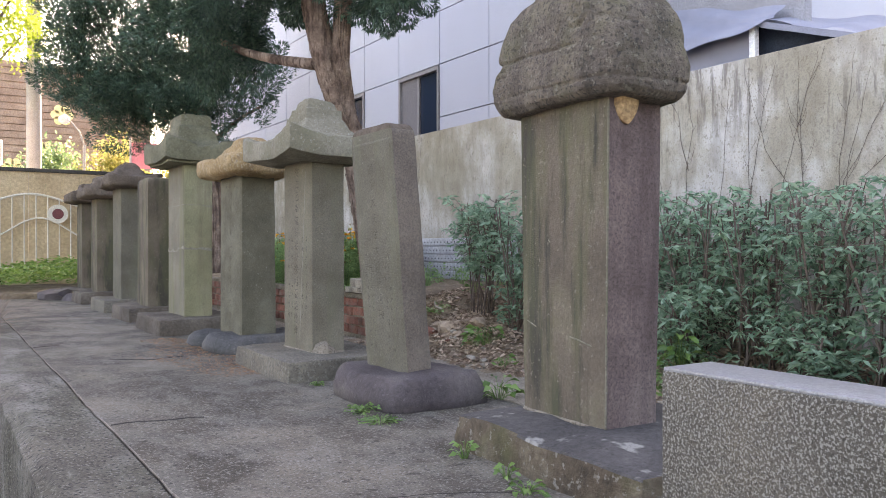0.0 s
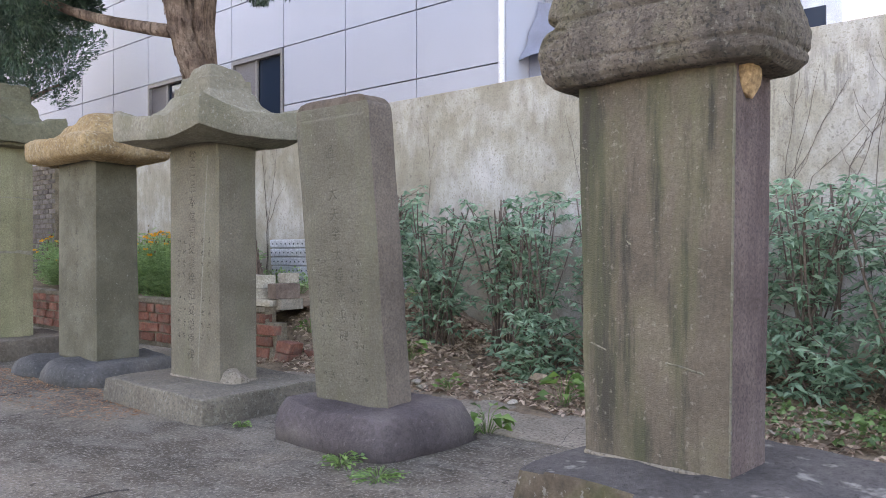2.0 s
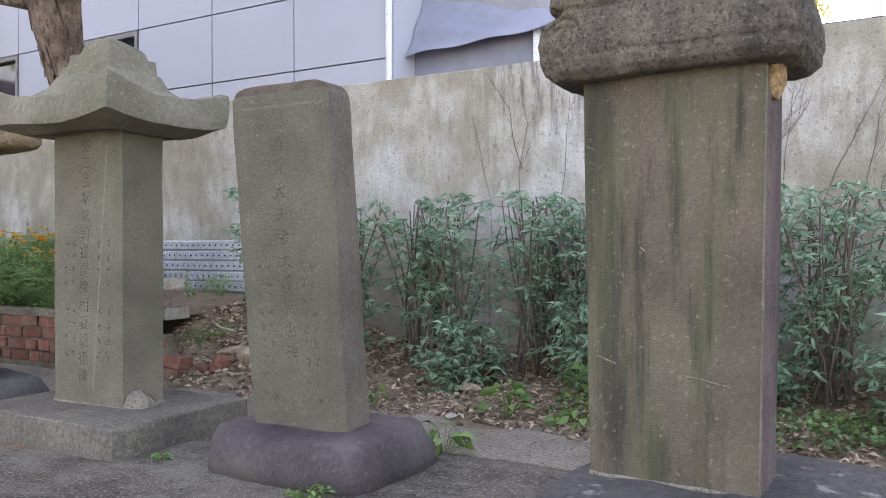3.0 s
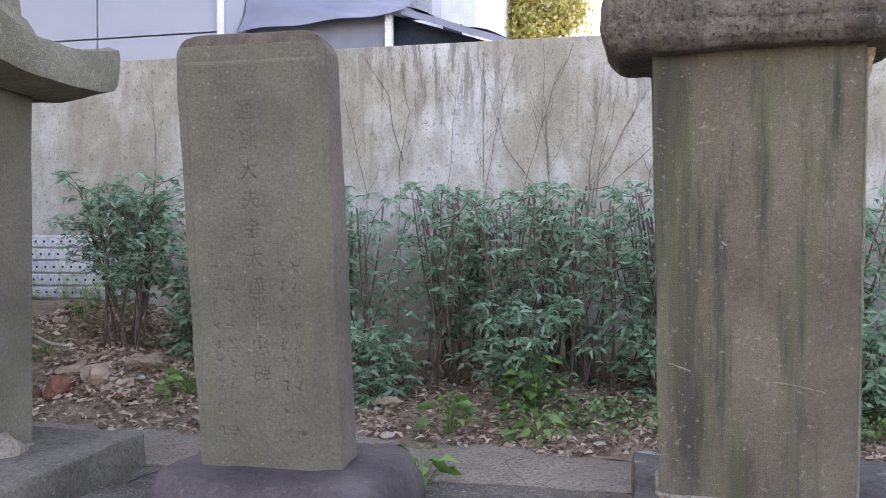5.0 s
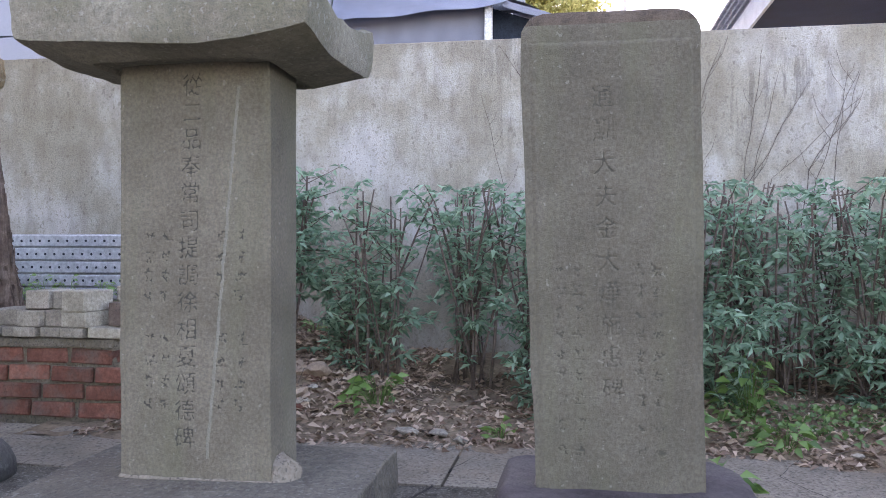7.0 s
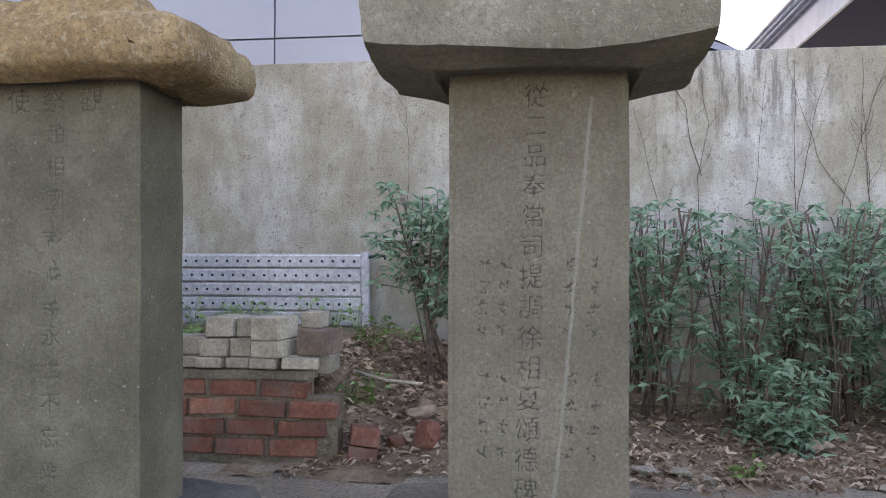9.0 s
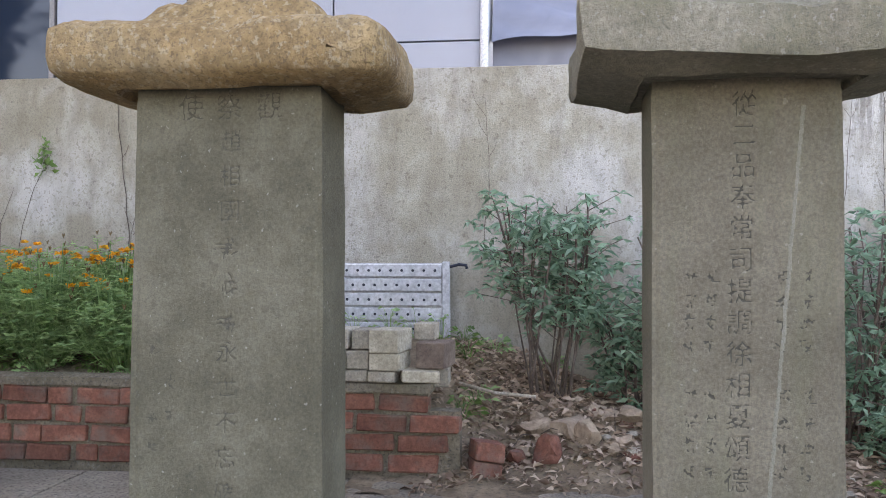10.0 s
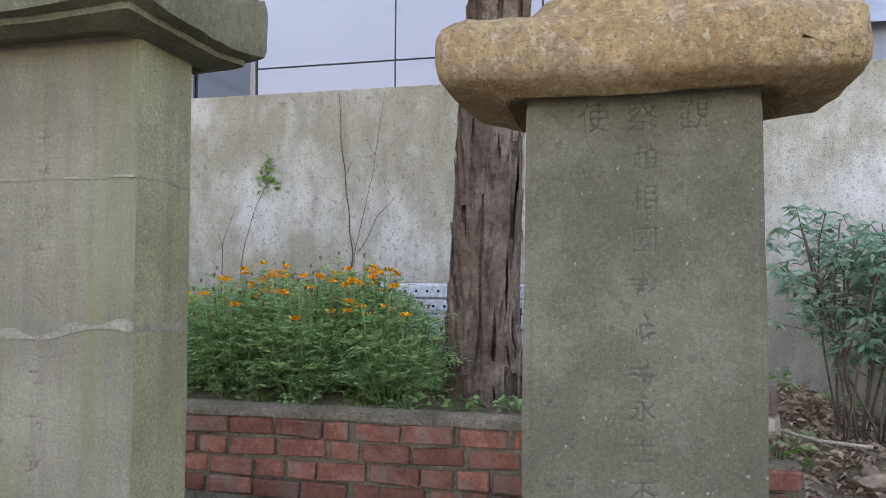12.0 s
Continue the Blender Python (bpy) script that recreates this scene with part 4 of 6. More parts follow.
for row in range(5):
    for k in range(34):
        part("tile", boxed(6.3 + k * 0.33 + 0.16 * (row % 2), 6.615 + k * 0.33 + 0.16 * (row % 2), 1.25 + 0.045 * row, 1.30 + 0.045 * row, 4.768 + 0.048 * row, 4.808 + 0.048 * row), M_ROOF, house)
annex = thing("far_building", pose(0, 0, 0), "pale far building with one narrow window", "building", kind="structure")
part("wall", boxed(14.0, 22, 5.0, 9, 0, 12), M_WHITE, annex)
part("window", boxed(13.97, 14.02, 5.25, 5.6, 3.9, 5.4), M_GLASS, annex)
part("drainpipe", tube(bmesh.new(), [(13.95, 6.0, 0), (13.95, 6.0, 12)], 0.08, 8), M_WHITE, annex)
sky_pole = tagged(part("utility_pole", tube(bmesh.new(), [(25.5, 2.25, 0), (25.5, 2.25, 11)], [0.17, 0.12], 12), plain("pole_concrete", (0.42, 0.41, 0.40), 0.9), smooth=60), "grey concrete utility pole beyond the wall", "utility pole")

# ---- plants: shared helpers ----
M_LEAF = leaf_material("shrub_leaf", (0.115, 0.215, 0.138), (0.36, 0.52, 0.365), 0.22, 0.52)
M_LEAF_YOUNG = leaf_material("young_leaf", (0.06, 0.13, 0.03), (0.16, 0.28, 0.07), 0.45, 0.3)
M_FERN = leaf_material("marigold_leaf", (0.135, 0.25, 0.095), (0.33, 0.49, 0.21), 0.6, 0.5)
M_DEAD = leaf_material("dead_leaf", (0.14, 0.085, 0.056), (0.50, 0.38, 0.28), 0.8, 0.1)
M_JUNIPER = leaf_material("juniper_scale", (0.024, 0.054, 0.038), (0.08, 0.15, 0.097), 0.6, 0.15)
M_STEM = material("shrub_stem", (0.075, 0.055, 0.044), (0.125, 0.094, 0.076), (0.19, 0.15, 0.12), 10, 80, 0.85, 0.3)
M_BARK = material("red_juniper_bark", (0.102, 0.071, 0.057), (0.229, 0.162, 0.127), (0.409, 0.313, 0.254), 6, 50, 0.95, 1.2, streak=0.8, streak_colour=(0.035, 0.02, 0.016), streak_scale=(28, 28, 1.6))


def leaf_mesh(name, pts, dirs, lengths, widths, mat, seed, fold=0.25, curl=0.2, broad=0.45):
    """A mesh of folded leaves: each at a point, growing along a direction."""
    rng = np.random.default_rng(seed)
    n = len(pts)
    d = dirs / np.linalg.norm(dirs, axis=1, keepdims=True)
    up = rng.normal(size=(n, 3)) * 0.7 + np.array((0, 0, 1.0))
    side = np.cross(d, up)
    side /= np.linalg.norm(side, axis=1, keepdims=True) + 1e-9
    nor = np.cross(side, d)
    L, W = lengths[:, None], widths[:, None]
    mid = pts + d * L * broad
    tip = pts + d * L - nor * L * curl
    v = np.stack([pts, mid - side * W / 2 + nor * W * fold, mid, mid + side * W / 2 + nor * W * fold, tip], axis=1).reshape(-1, 3)
    base = (np.arange(n) * 5)[:, None]
    tris = np.concatenate([base + np.array(t) for t in ((0, 2, 1), (0, 3, 2), (1, 2, 4), (2, 3, 4))], axis=0)
    me = bpy.data.meshes.new(name)
    me.vertices.add(len(v))
    me.vertices.foreach_set("co", v.ravel())
    me.loops.add(tris.size)
    me.loops.foreach_set("vertex_index", tris.ravel().astype(np.int32))
    me.polygons.add(len(tris))
    me.polygons.foreach_set("loop_start", np.arange(0, tris.size, 3, dtype=np.int32))
    me.update(calc_edges=True)
    me.validate()
    me.materials.append(mat)
    me.shade_smooth()
    return me


def under(name, me, parent, label="", kind="", at=None):
    ob = new(name, me)
    ob.parent = parent
    if at is not None:
        ob.matrix_basis = at
    return tagged(ob, label, "", "", kind)


def shrub(label, seed, height=0.95, spread=0.30, stems=8, twigs=150, bare=0.22, group="hedge shrubs"):
    """A clipped evergreen shrub: upright cut stems, side twigs with whorls of pointed leaves."""
    rng = np.random.default_rng(seed)
    root = thing("shrub", pose(0, 0, 0), label, "shrub", group)
    pts, dirs = [], []
    lines = []
    for k in range(stems):
        a = rng.uniform(0, math.tau)
        foot = np.array((math.cos(a), math.sin(a), 0)) * rng.uniform(0.02, 0.12)
        b = rng.uniform(0, math.tau)
        head = np.array((math.cos(b) * spread * rng.uniform(0.2, 0.95), math.sin(b) * spread * rng.uniform(0.2, 1.0), height * rng.uniform(0.86, 1.04)))
        bow = rng.normal(size=3) * 0.03
        line = [foot + (head - foot) * f + bow * math.sin(f * math.pi) for f in (0, 0.2, 0.4, 0.6, 0.8, 1.0)]
        line[0] = line[0] - np.array((0, 0, 0.06))
        lines.append(line)
        r = rng.uniform(0.0045, 0.0085)
        part("stem", tube(bmesh.new(), line, [r, r * 0.95, r * 0.9, r * 0.8, r * 0.75, r * 0.7], 5), M_STEM, root, smooth=180)
    tw = bmesh.new()
    for k in range(twigs):
        line = lines[rng.integers(stems)]
        f = bare + (1 - bare) * rng.uniform(0, 1) ** 0.75
        i = min(int(f * 5), 4)
        start = line[i] + (line[i + 1] - line[i]) * (f * 5 - i)
        a = rng.uniform(0, math.tau)
        reach = rng.uniform(0.05, 0.20)
        end = start + np.array((math.cos(a) * reach, math.sin(a) * reach, rng.uniform(-0.02, 0.12)))
        if k % 2 == 0:
            tube(tw, [start, end], [0.003, 0.0018], 3)
        for j in range(rng.integers(6, 12)):
            c = rng.uniform(0, math.tau)
            g = rng.uniform(0.35, 1.0) if j > 4 else 1.0
            pts.append(start + (end - start) * g)
            dirs.append((math.cos(c), math.sin(c), rng.uniform(-0.75, 0.45)))
    part("twig_mass", tw, M_STEM, root, "thin twigs")["kind"] = "stuff"
    n = len(pts)
    under("foliage", leaf_mesh("foliage", np.array(pts), np.array(dirs), rng.uniform(0.04, 0.078, n), rng.uniform(0.015, 0.025, n), M_LEAF, seed), root, "dark glossy pointed leaves", "stuff")
    return root


kinds = [shrub("clipped evergreen hedge shrub with glossy pointed leaves", 11, 0.93, 0.30, 12, 112, 0.06), shrub("clipped evergreen hedge shrub with glossy pointed leaves", 12, 0.90, 0.32, 12, 112, 0.04),
         shrub("clipped evergreen hedge shrub with glossy pointed leaves", 13, 0.95, 0.28, 12, 105, 0.12)]
rnd = random.Random(5)
placed = []
hedge_y = 0.1
while hedge_y < 4.6:
    placed.append((rnd.uniform(3.62, 3.78), hedge_y, rnd.uniform(0, 360), rnd.uniform(0.92, 1.04)))
    if rnd.random() < 0.35:
        placed.append((rnd.uniform(4.0, 4.15), hedge_y + rnd.uniform(0.05, 0.2), rnd.uniform(0, 360), rnd.uniform(0.88, 0.98)))
    hedge_y += rnd.uniform(0.33, 0.42)
for k, (x, y, turn, s) in enumerate(placed):
    m = pose(x, y, soil_height(x, y) - 0.01, 0, 0, turn)
    if k < 3:
        kinds[k].matrix_basis = m
    else:
        copy_thing(kinds[k % 3], m)
copy_thing(kinds[1], pose(3.66, 4.66, soil_height(3.66, 4.66) - 0.01, 0, 0, 200))
bush = shrub("leggy evergreen shrub with bare lower stems", 21, 0.90, 0.27, 17, 270, 0.34, "")
bush.matrix_basis = pose(3.72, 5.22, soil_height(3.72, 5.22) - 0.01)
low_bush = shrub("low bushy evergreen shrub with drooping leaves", 23, 0.52, 0.26, 7, 170, 0.08, "")
low_bush.matrix_basis = pose(3.82, 4.83, soil_height(3.82, 4.83))
for k in range(6):
    x, y = rnd.uniform(3.42, 3.62), 0.25 + k * 0.7 + rnd.uniform(-0.08, 0.08)
    under_shrub = copy_thing(low_bush, pose(x, y, soil_height(x, y) - 0.12 - 0.1 * (k % 2), 0, 0, rnd.uniform(0, 360)))
    under_shrub["label"] = "low leafy evergreen shoot at the foot of the hedge"


def weed(at, seed, label, leaves=26, size=0.05, spread=0.09, mat=M_LEAF_YOUNG, height=0.06, name="weed"):
    """A small leafy plant with arching stalks."""
    rng = np.random.default_rng(seed)
    root = thing(name, at, label, "plant")
    a = rng.uniform(0, math.tau, leaves)
    r = spread * np.sqrt(rng.uniform(0.05, 1, leaves))
    tops = np.stack([np.cos(a) * r, np.sin(a) * r, height * (1.1 - (r / spread) ** 2) + rng.uniform(0, height * 0.6, leaves)], axis=1)
    bm = bmesh.new()
    for t in tops:
        tube(bm, [(t[0] * 0.15, t[1] * 0.15, -0.01), (t[0] * 0.6, t[1] * 0.6, t[2] * 0.8), tuple(t)], 0.0015, 3)
    part("stalk_mass", bm, mat, root)
    d = np.stack([np.cos(a), np.sin(a), rng.uniform(-0.4, 0.3, leaves)], axis=1)
    under("foliage", leaf_mesh("foliage", tops, d, rng.uniform(size * 0.7, size * 1.3, leaves), rng.uniform(size * 0.45, size * 0.75, leaves), mat, seed), root)
    return root


for x, y, s, lab, n, size, spread, h in ((2.40, 3.24, 1, "broad-leaved green weed beside the boulder base", 30, 0.07, 0.10, 0.07), (1.68, 3.33, 2, "small yellow-green weed at the foot of the base", 46, 0.022, 0.09, 0.03),
                                         (1.66, 3.12, 3, "yellow-green moss tuft on the paving", 60, 0.016, 0.10, 0.015), (1.62, 2.40, 4, "small green weed against the base slab", 16, 0.03, 0.035, 0.06),
                                         (1.60, 2.12, 5, "thin yellowing weed against the base slab", 14, 0.025, 0.035, 0.04), (1.55, 1.95, 6, "dry grass tuft against the base slab", 20, 0.03, 0.05, 0.03),
                                         (1.80, 4.14, 7, "small moss tuft on the paving", 20, 0.018, 0.04, 0.015), (3.25, 4.55, 8, "young green weed growing among dead leaves", 40, 0.06, 0.14, 0.10),
                                         (3.05, 3.28, 9, "upright young green weed among dead leaves", 26, 0.07, 0.08, 0.12), (3.0, 2.9, 10, "low green weed at the edge of the soil", 30, 0.06, 0.10, 0.07),
                                         (3.4, 2.95, 11, "light green weed under the hedge", 44, 0.07, 0.14, 0.16), (2.99, 3.98, 12, "small green weed at the edge of the soil", 18, 0.04, 0.05, 0.06)):
    z = PLAT - 0.002 if x < 2.7 else soil_height(x, y) - 0.005
    weed(pose(x, y, z), s, lab, n, size, spread, height=h)

# Ivy-like ground cover at the foot of the hedge, and the litter of dead leaves.
rng = np.random.default_rng(31)
n = 3200
gy = rng.uniform(0.0, 3.1, n)
gx = 3.02 + 0.45 * rng.uniform(0, 1, n) ** 1.1 + 0.05 * np.sin(gy * 5)
keep = rng.uniform(0, 1, n) < np.where(gy < 2.0, 1.0, 0.45)
gx, gy = gx[keep], gy[keep]
gz = np.array([soil_height(a, b) for a, b in zip(gx, gy)]) + rng.uniform(0.01, 0.07, len(gx))
a = rng.uniform(0, math.tau, len(gx))
cover = new("ground_cover", leaf_mesh("ground_cover", np.stack([gx, gy, gz], 1), np.stack([np.cos(a), np.sin(a), rng.uniform(-0.3, 0.4, len(gx))], 1), rng.uniform(0.022, 0.042, len(gx)), rng.uniform(0.018, 0.032, len(gx)),
                                        leaf_material("ground_cover_leaf", (0.04, 0.09, 0.025), (0.15, 0.25, 0.08), 0.5, 0.2), 32))
tagged(cover, "bright green creeping ground cover beside the paving", "ground cover", kind="stuff")
n = 9500
ly = rng.uniform(-0.5, 5.75, n)
lx = 2.9 + (1.1 + 0.45 * (ly > 4.5)) * rng.uniform(0, 1, n) ** 1.3 + 0.05 * np.sin(ly * 4) + 0.04 * np.sin(ly * 13)
lz = np.array([soil_height(a, b) for a, b in zip(lx, ly)]) + rng.uniform(0.0, 0.02, n)
a = rng.uniform(0, math.tau, n)
litter = new("leaf_litter", leaf_mesh("leaf_litter", np.stack([lx, ly, lz], 1), np.stack([np.cos(a), np.sin(a), rng.uniform(-0.15, 0.35, n)], 1), rng.uniform(0.025, 0.065, n), rng.uniform(0.008, 0.024, n), M_DEAD, 33, 0.3, 0.3))
n2 = 3200
ly2 = rng.uniform(4.4, 5.75, n2)
lx2 = rng.uniform(3.1, 4.45, n2)
lz2 = np.array([soil_height(p, q) for p, q in zip(lx2, ly2)]) + rng.uniform(0.0, 0.02, n2)
a2 = rng.uniform(0, math.tau, n2)
tagged(new("leaf_litter", leaf_mesh("leaf_litter", np.stack([lx2, ly2, lz2], 1), np.stack([np.cos(a2), np.sin(a2), rng.uniform(-0.15, 0.35, n2)], 1), rng.uniform(0.03, 0.07, n2), rng.uniform(0.012, 0.026, n2), M_DEAD, 34, 0.3, 0.3)),
       "greyish dead leaves covering the bank beside the planter", "leaf litter", kind="stuff")
tagged(litter, "brown dead leaves covering the soil under the hedge", "leaf litter", kind="stuff")
twig_mesh = bmesh.new()
for k in range(130):
    y, x, t = rnd.uniform(0.5, 5.6), rnd.uniform(2.95, 3.7), rnd.uniform(0, math.pi)
    l = rnd.uniform(0.04, 0.16)
    z = soil_height(x, y) + 0.012
    tube(twig_mesh, [(x, y, z), (x + math.cos(t) * l / 2, y + math.sin(t) * l / 2, z + 0.01), (x + math.cos(t) * l, y + math.sin(t) * l, soil_height(x + math.cos(t) * l, y + math.sin(t) * l) + 0.01)], 0.002, 4)
tagged(part("dead_twigs", twig_mesh, M_STEM), "dry brown twigs lying among dead leaves", "twigs", kind="stuff")

# ---- brick planter ----
M_BRICK = material("red_brick", (0.132, 0.052, 0.038), (0.211, 0.085, 0.059), (0.291, 0.133, 0.094), 9, 60, 0.9, 0.5, speck=0.4, speck_scale=90, speck_dark=(0.12, 0.05, 0.04), stain=(0.17, 0.135, 0.11), stain_amount=0.8, stain_scale=7, vary=0.35)
M_MORTAR = material("grey_mortar", (0.126, 0.103, 0.072), (0.208, 0.175, 0.127), (0.309, 0.262, 0.199), 5, 45, 0.95, 1.0, speck=0.5, stain=(0.11, 0.095, 0.06), stain_amount=0.7, stain_scale=4, pale=((0.36, 0.33, 0.29), 0.4, 60, 0.58))
M_CEMENT = material("cement_brick", (0.25, 0.22, 0.175), (0.34, 0.30, 0.24), (0.43, 0.385, 0.315), 8, 70, 0.95, 0.6, speck=0.5, speck_scale=150, speck_dark=(0.18, 0.16, 0.14), vary=0.2)
M_ROCK = material("tan_rubble", (0.228, 0.166, 0.122), (0.336, 0.250, 0.179), (0.444, 0.339, 0.256), 6, 40, 0.95, 0.8, vary=0.2)

planter = thing("brick_planter", pose(0, 0, 0), "old red brick planter wall with a mortar cap and broken end", "planter", kind="structure")
joint = bmesh.new()
box(joint, 3.040, 3.13, 5.70, 13.5, 0.5, 0.93)
box(joint, 3.045, 3.13, 5.575, 5.70, 0.5, 0.853)
part("mortar", joint, M_MORTAR, planter)
cap_bm = bmesh.new()
cuts = [5.69 + 0.06 * k for k in range(131)]
rows = []
for y in cuts:
    w = 0.008 * noise.noise((y * 3, 0, 0)) + 0.007 * noise.noise((y * 14, 5, 0))
    rows.append([cap_bm.verts.new(p) for p in ((3.022 + w, y, 0.925 + w * 0.6), (3.026 + w, y, 0.958 + w * 0.6), (3.09, y, 0.97 + w * 0.6), (3.15, y, 0.96), (3.15, y, 0.92))])
for a, b in zip(rows, rows[1:]):
    for k in range(5):
        cap_bm.faces.new((a[k], b[k], b[(k + 1) % 5], a[(k + 1) % 5]))
cap_bm.faces.new(rows[0])
cap_bm.faces.new(rows[-1][::-1])
bmesh.ops.recalc_face_normals(cap_bm, faces=cap_bm.faces[:])
part("mortar_cap", cap_bm, M_MORTAR, planter, "rough mortar capping", smooth=50)
bar = thing("steel_deck", pose(4.50, 6.72, 1.02, 0, -4, 0), "galvanised steel scaffold deck leaning against the wall", "scaffold deck")
M_ZINC = material("galvanised_steel", (0.42, 0.43, 0.46), (0.50, 0.51, 0.54), (0.58, 0.59, 0.62), 4, 40, 0.55, 0.1, metal=0.35, streak=0.3, streak_colour=(0.33, 0.32, 0.31), streak_scale=(8, 3, 1))
for k in range(5):
    z = 0.012 + k * 0.085
    part("slat", boxed(-0.02, 0.0, -0.90, 0.88, z, z + 0.074, bevel=0.006), M_ZINC, bar)
    for j in range(27):
        y = -0.86 + j * 0.065 + (0.03 if k % 2 else 0)
        # Near-black discs on the slat's face stand in for shaded holes.
        part("hole", tube(bmesh.new(), [(-0.0215, y, z + 0.037), (-0.019, y, z + 0.037)], 0.0085, 8), M_DARK, bar)
part("end_rail", boxed(-0.03, 0.012, -0.945, -0.902, -0.005, 0.44, bevel=0.005), M_ZINC, bar, "folded steel end rail")
part("back_rail", boxed(0.002, 0.02, -0.9, 0.88, 0.0, 0.43), M_ZINC, bar)
part("hook", tube(bmesh.new(), [(-0.01, -0.94, 0.41), (-0.02, -1.0, 0.425), (-0.02, -1.04, 0.42), (-0.02, -1.045, 0.40)], 0.009, 8), M_DARK, bar, "dark steel hook", smooth=60)


def cement_brick(at, size, mat=M_CEMENT, label="grey cement brick in a loose pile"):
    bm = boxed(-size[0] / 2, size[0] / 2, -size[1] / 2, size[1] / 2, 0, size[2], bevel=0.004, segs=1)
    for v in bm.verts:
        v.co += noise.noise_vector(v.co * 25 + at.translation * 3) * 0.0025
    ob = part("cement_brick", bm, mat, at=at)
    return tagged(ob, label, "brick", "loose bricks on the planter")


M_CEMENT_PALE = material("pale_yellow_cement_brick", (0.33, 0.29, 0.22), (0.43, 0.385, 0.30), (0.52, 0.475, 0.385), 8, 70, 0.95, 0.6, speck=0.4, speck_scale=150, speck_dark=(0.22, 0.19, 0.16))
M_BRICK_BROWN = material("weathered_brown_brick", (0.15, 0.105, 0.085), (0.21, 0.155, 0.125), (0.28, 0.22, 0.18), 9, 60, 0.95, 0.7, speck=0.4, speck_scale=120)
pile = [(3.12, 6.30, 0.965, 0.19, 0.10, 0.044), (3.12, 6.205, 0.965, 0.19, 0.075, 0.044), (3.11, 6.11, 0.965, 0.19, 0.112, 0.044), (3.12, 5.998, 0.965, 0.19, 0.098, 0.044), (3.11, 5.885, 0.965, 0.19, 0.112, 0.044),
        (3.17, 6.30, 1.011, 0.19, 0.10, 0.072), (3.17, 6.20, 1.011, 0.19, 0.09, 0.075), (3.12, 6.098, 1.011, 0.19, 0.118, 0.07), (3.14, 5.985, 1.011, 0.19, 0.096, 0.074),
        (3.17, 6.09, 1.088, 0.19, 0.122, 0.082), (3.18, 5.98, 1.088, 0.19, 0.088, 0.078), (3.27, 5.74, 1.118, 0.12, 0.09, 0.07)]
for k, (x, y, z, lx_, ly_, lz_) in enumerate(pile):
    cement_brick(pose(x, y, z, 0, 0, rnd.uniform(-7, 7)), (lx_, ly_, lz_))
for x, y, z, ly_, lz_ in ((3.11, 5.868, 1.011, 0.125, 0.068), (3.11, 5.866, 1.081, 0.122, 0.092)):
    cement_brick(pose(x, y, z, 0, 0, rnd.uniform(-9, -3)), (0.19, ly_, lz_), M_CEMENT_PALE, "pale yellowish cement brick on the loose pile")
cement_brick(pose(3.19, 5.69, 1.013, 0, 0, -8), (0.19, 0.12, 0.104), M_BRICK_BROWN, "weathered brown brick at the end of the pile")
cement_brick(pose(3.22, 5.70, 0.935, 0, 0, 4), (0.20, 0.13, 0.076))
cement_brick(pose(3.09, 5.745, 0.965, 3, 0, 14), (0.13, 0.15, 0.046), M_CEMENT_PALE, "flat pale broken brick on the planter end")
cement_brick(pose(3.06, 5.485, 0.588, 9, 5, 14), (0.15, 0.115, 0.074), M_BRICK, "broken red brick leaning at the planter end")
cement_brick(pose(3.065, 5.475, 0.664, 9, 5, 17), (0.15, 0.115, 0.072), M_BRICK, "broken red brick leaning at the planter end")


def rock(at, size, seed, mat, label, name="rock"):
    bm = bmesh.new()
    bmesh.ops.create_icosphere(bm, subdivisions=3, radius=1.0)
    off = Vector((seed * 3.7, seed * 1.3, seed * 5.1))
    for v in bm.verts:
        c = v.co.copy()
        c = Vector([math.copysign(abs(t) ** 0.7, t) for t in c])
        c *= 1 + 0.28 * noise.noise(v.co * 1.3 + off) + 0.1 * noise.noise(v.co * 3.5 + off)
        v.co = c
    cutter = random.Random(seed)
    for k in range(13):
        nrm = Vector((cutter.gauss(0, 1), cutter.gauss(0, 1), cutter.gauss(0, 1))).normalized()
        far = cutter.uniform(0.5, 0.78)
        for v in bm.verts:
            over = v.co.dot(nrm) - far
            if over > 0:
                v.co -= nrm * over
    for v in bm.verts:
        v.co = Vector((v.co.x * size[0], v.co.y * size[1], v.co.z * size[2])) + noise.noise_vector(v.co * 6 + off) * 0.04 * size[2]
    ob = part(name, bm, mat, at=at, smooth=28)
    return tagged(ob, label, "rock")


rock(pose(3.20, 5.235, 0.675, 10, 20, 15), (0.085, 0.095, 0.07), 1, M_BRICK, "reddish lump of brick rubble in the soil")
rock(pose(3.28, 5.08, 0.70, 0, -15, 30), (0.09, 0.09, 0.095), 2, M_ROCK, "tan rubble stone on the soil mound")
rock(pose(3.35, 5.13, 0.735, 8, 0, 50), (0.12, 0.14, 0.085), 71, M_ROCK, "large tan broken stone half buried in the mound")
rock(pose(3.42, 4.88, 0.79, 12, 0, 60), (0.07, 0.09, 0.05), 3, M_ROCK, "tan rubble stone on the soil mound")
rock(pose(3.46, 4.98, 0.765, 0, 10, 0), (0.11, 0.13, 0.07), 4, M_ROCK, "pinkish clod of hard earth under the shrub")
rock(pose(3.36, 5.28, 0.735, 0, 14, 30), (0.09, 0.08, 0.06), 74, M_ROCK, "pinkish clod of hard earth under the shrub")
rock(pose(3.16, 5.36, 0.66, 0, 0, 40), (0.04, 0.05, 0.04), 5, M_BRICK, "small brick fragment in the soil")
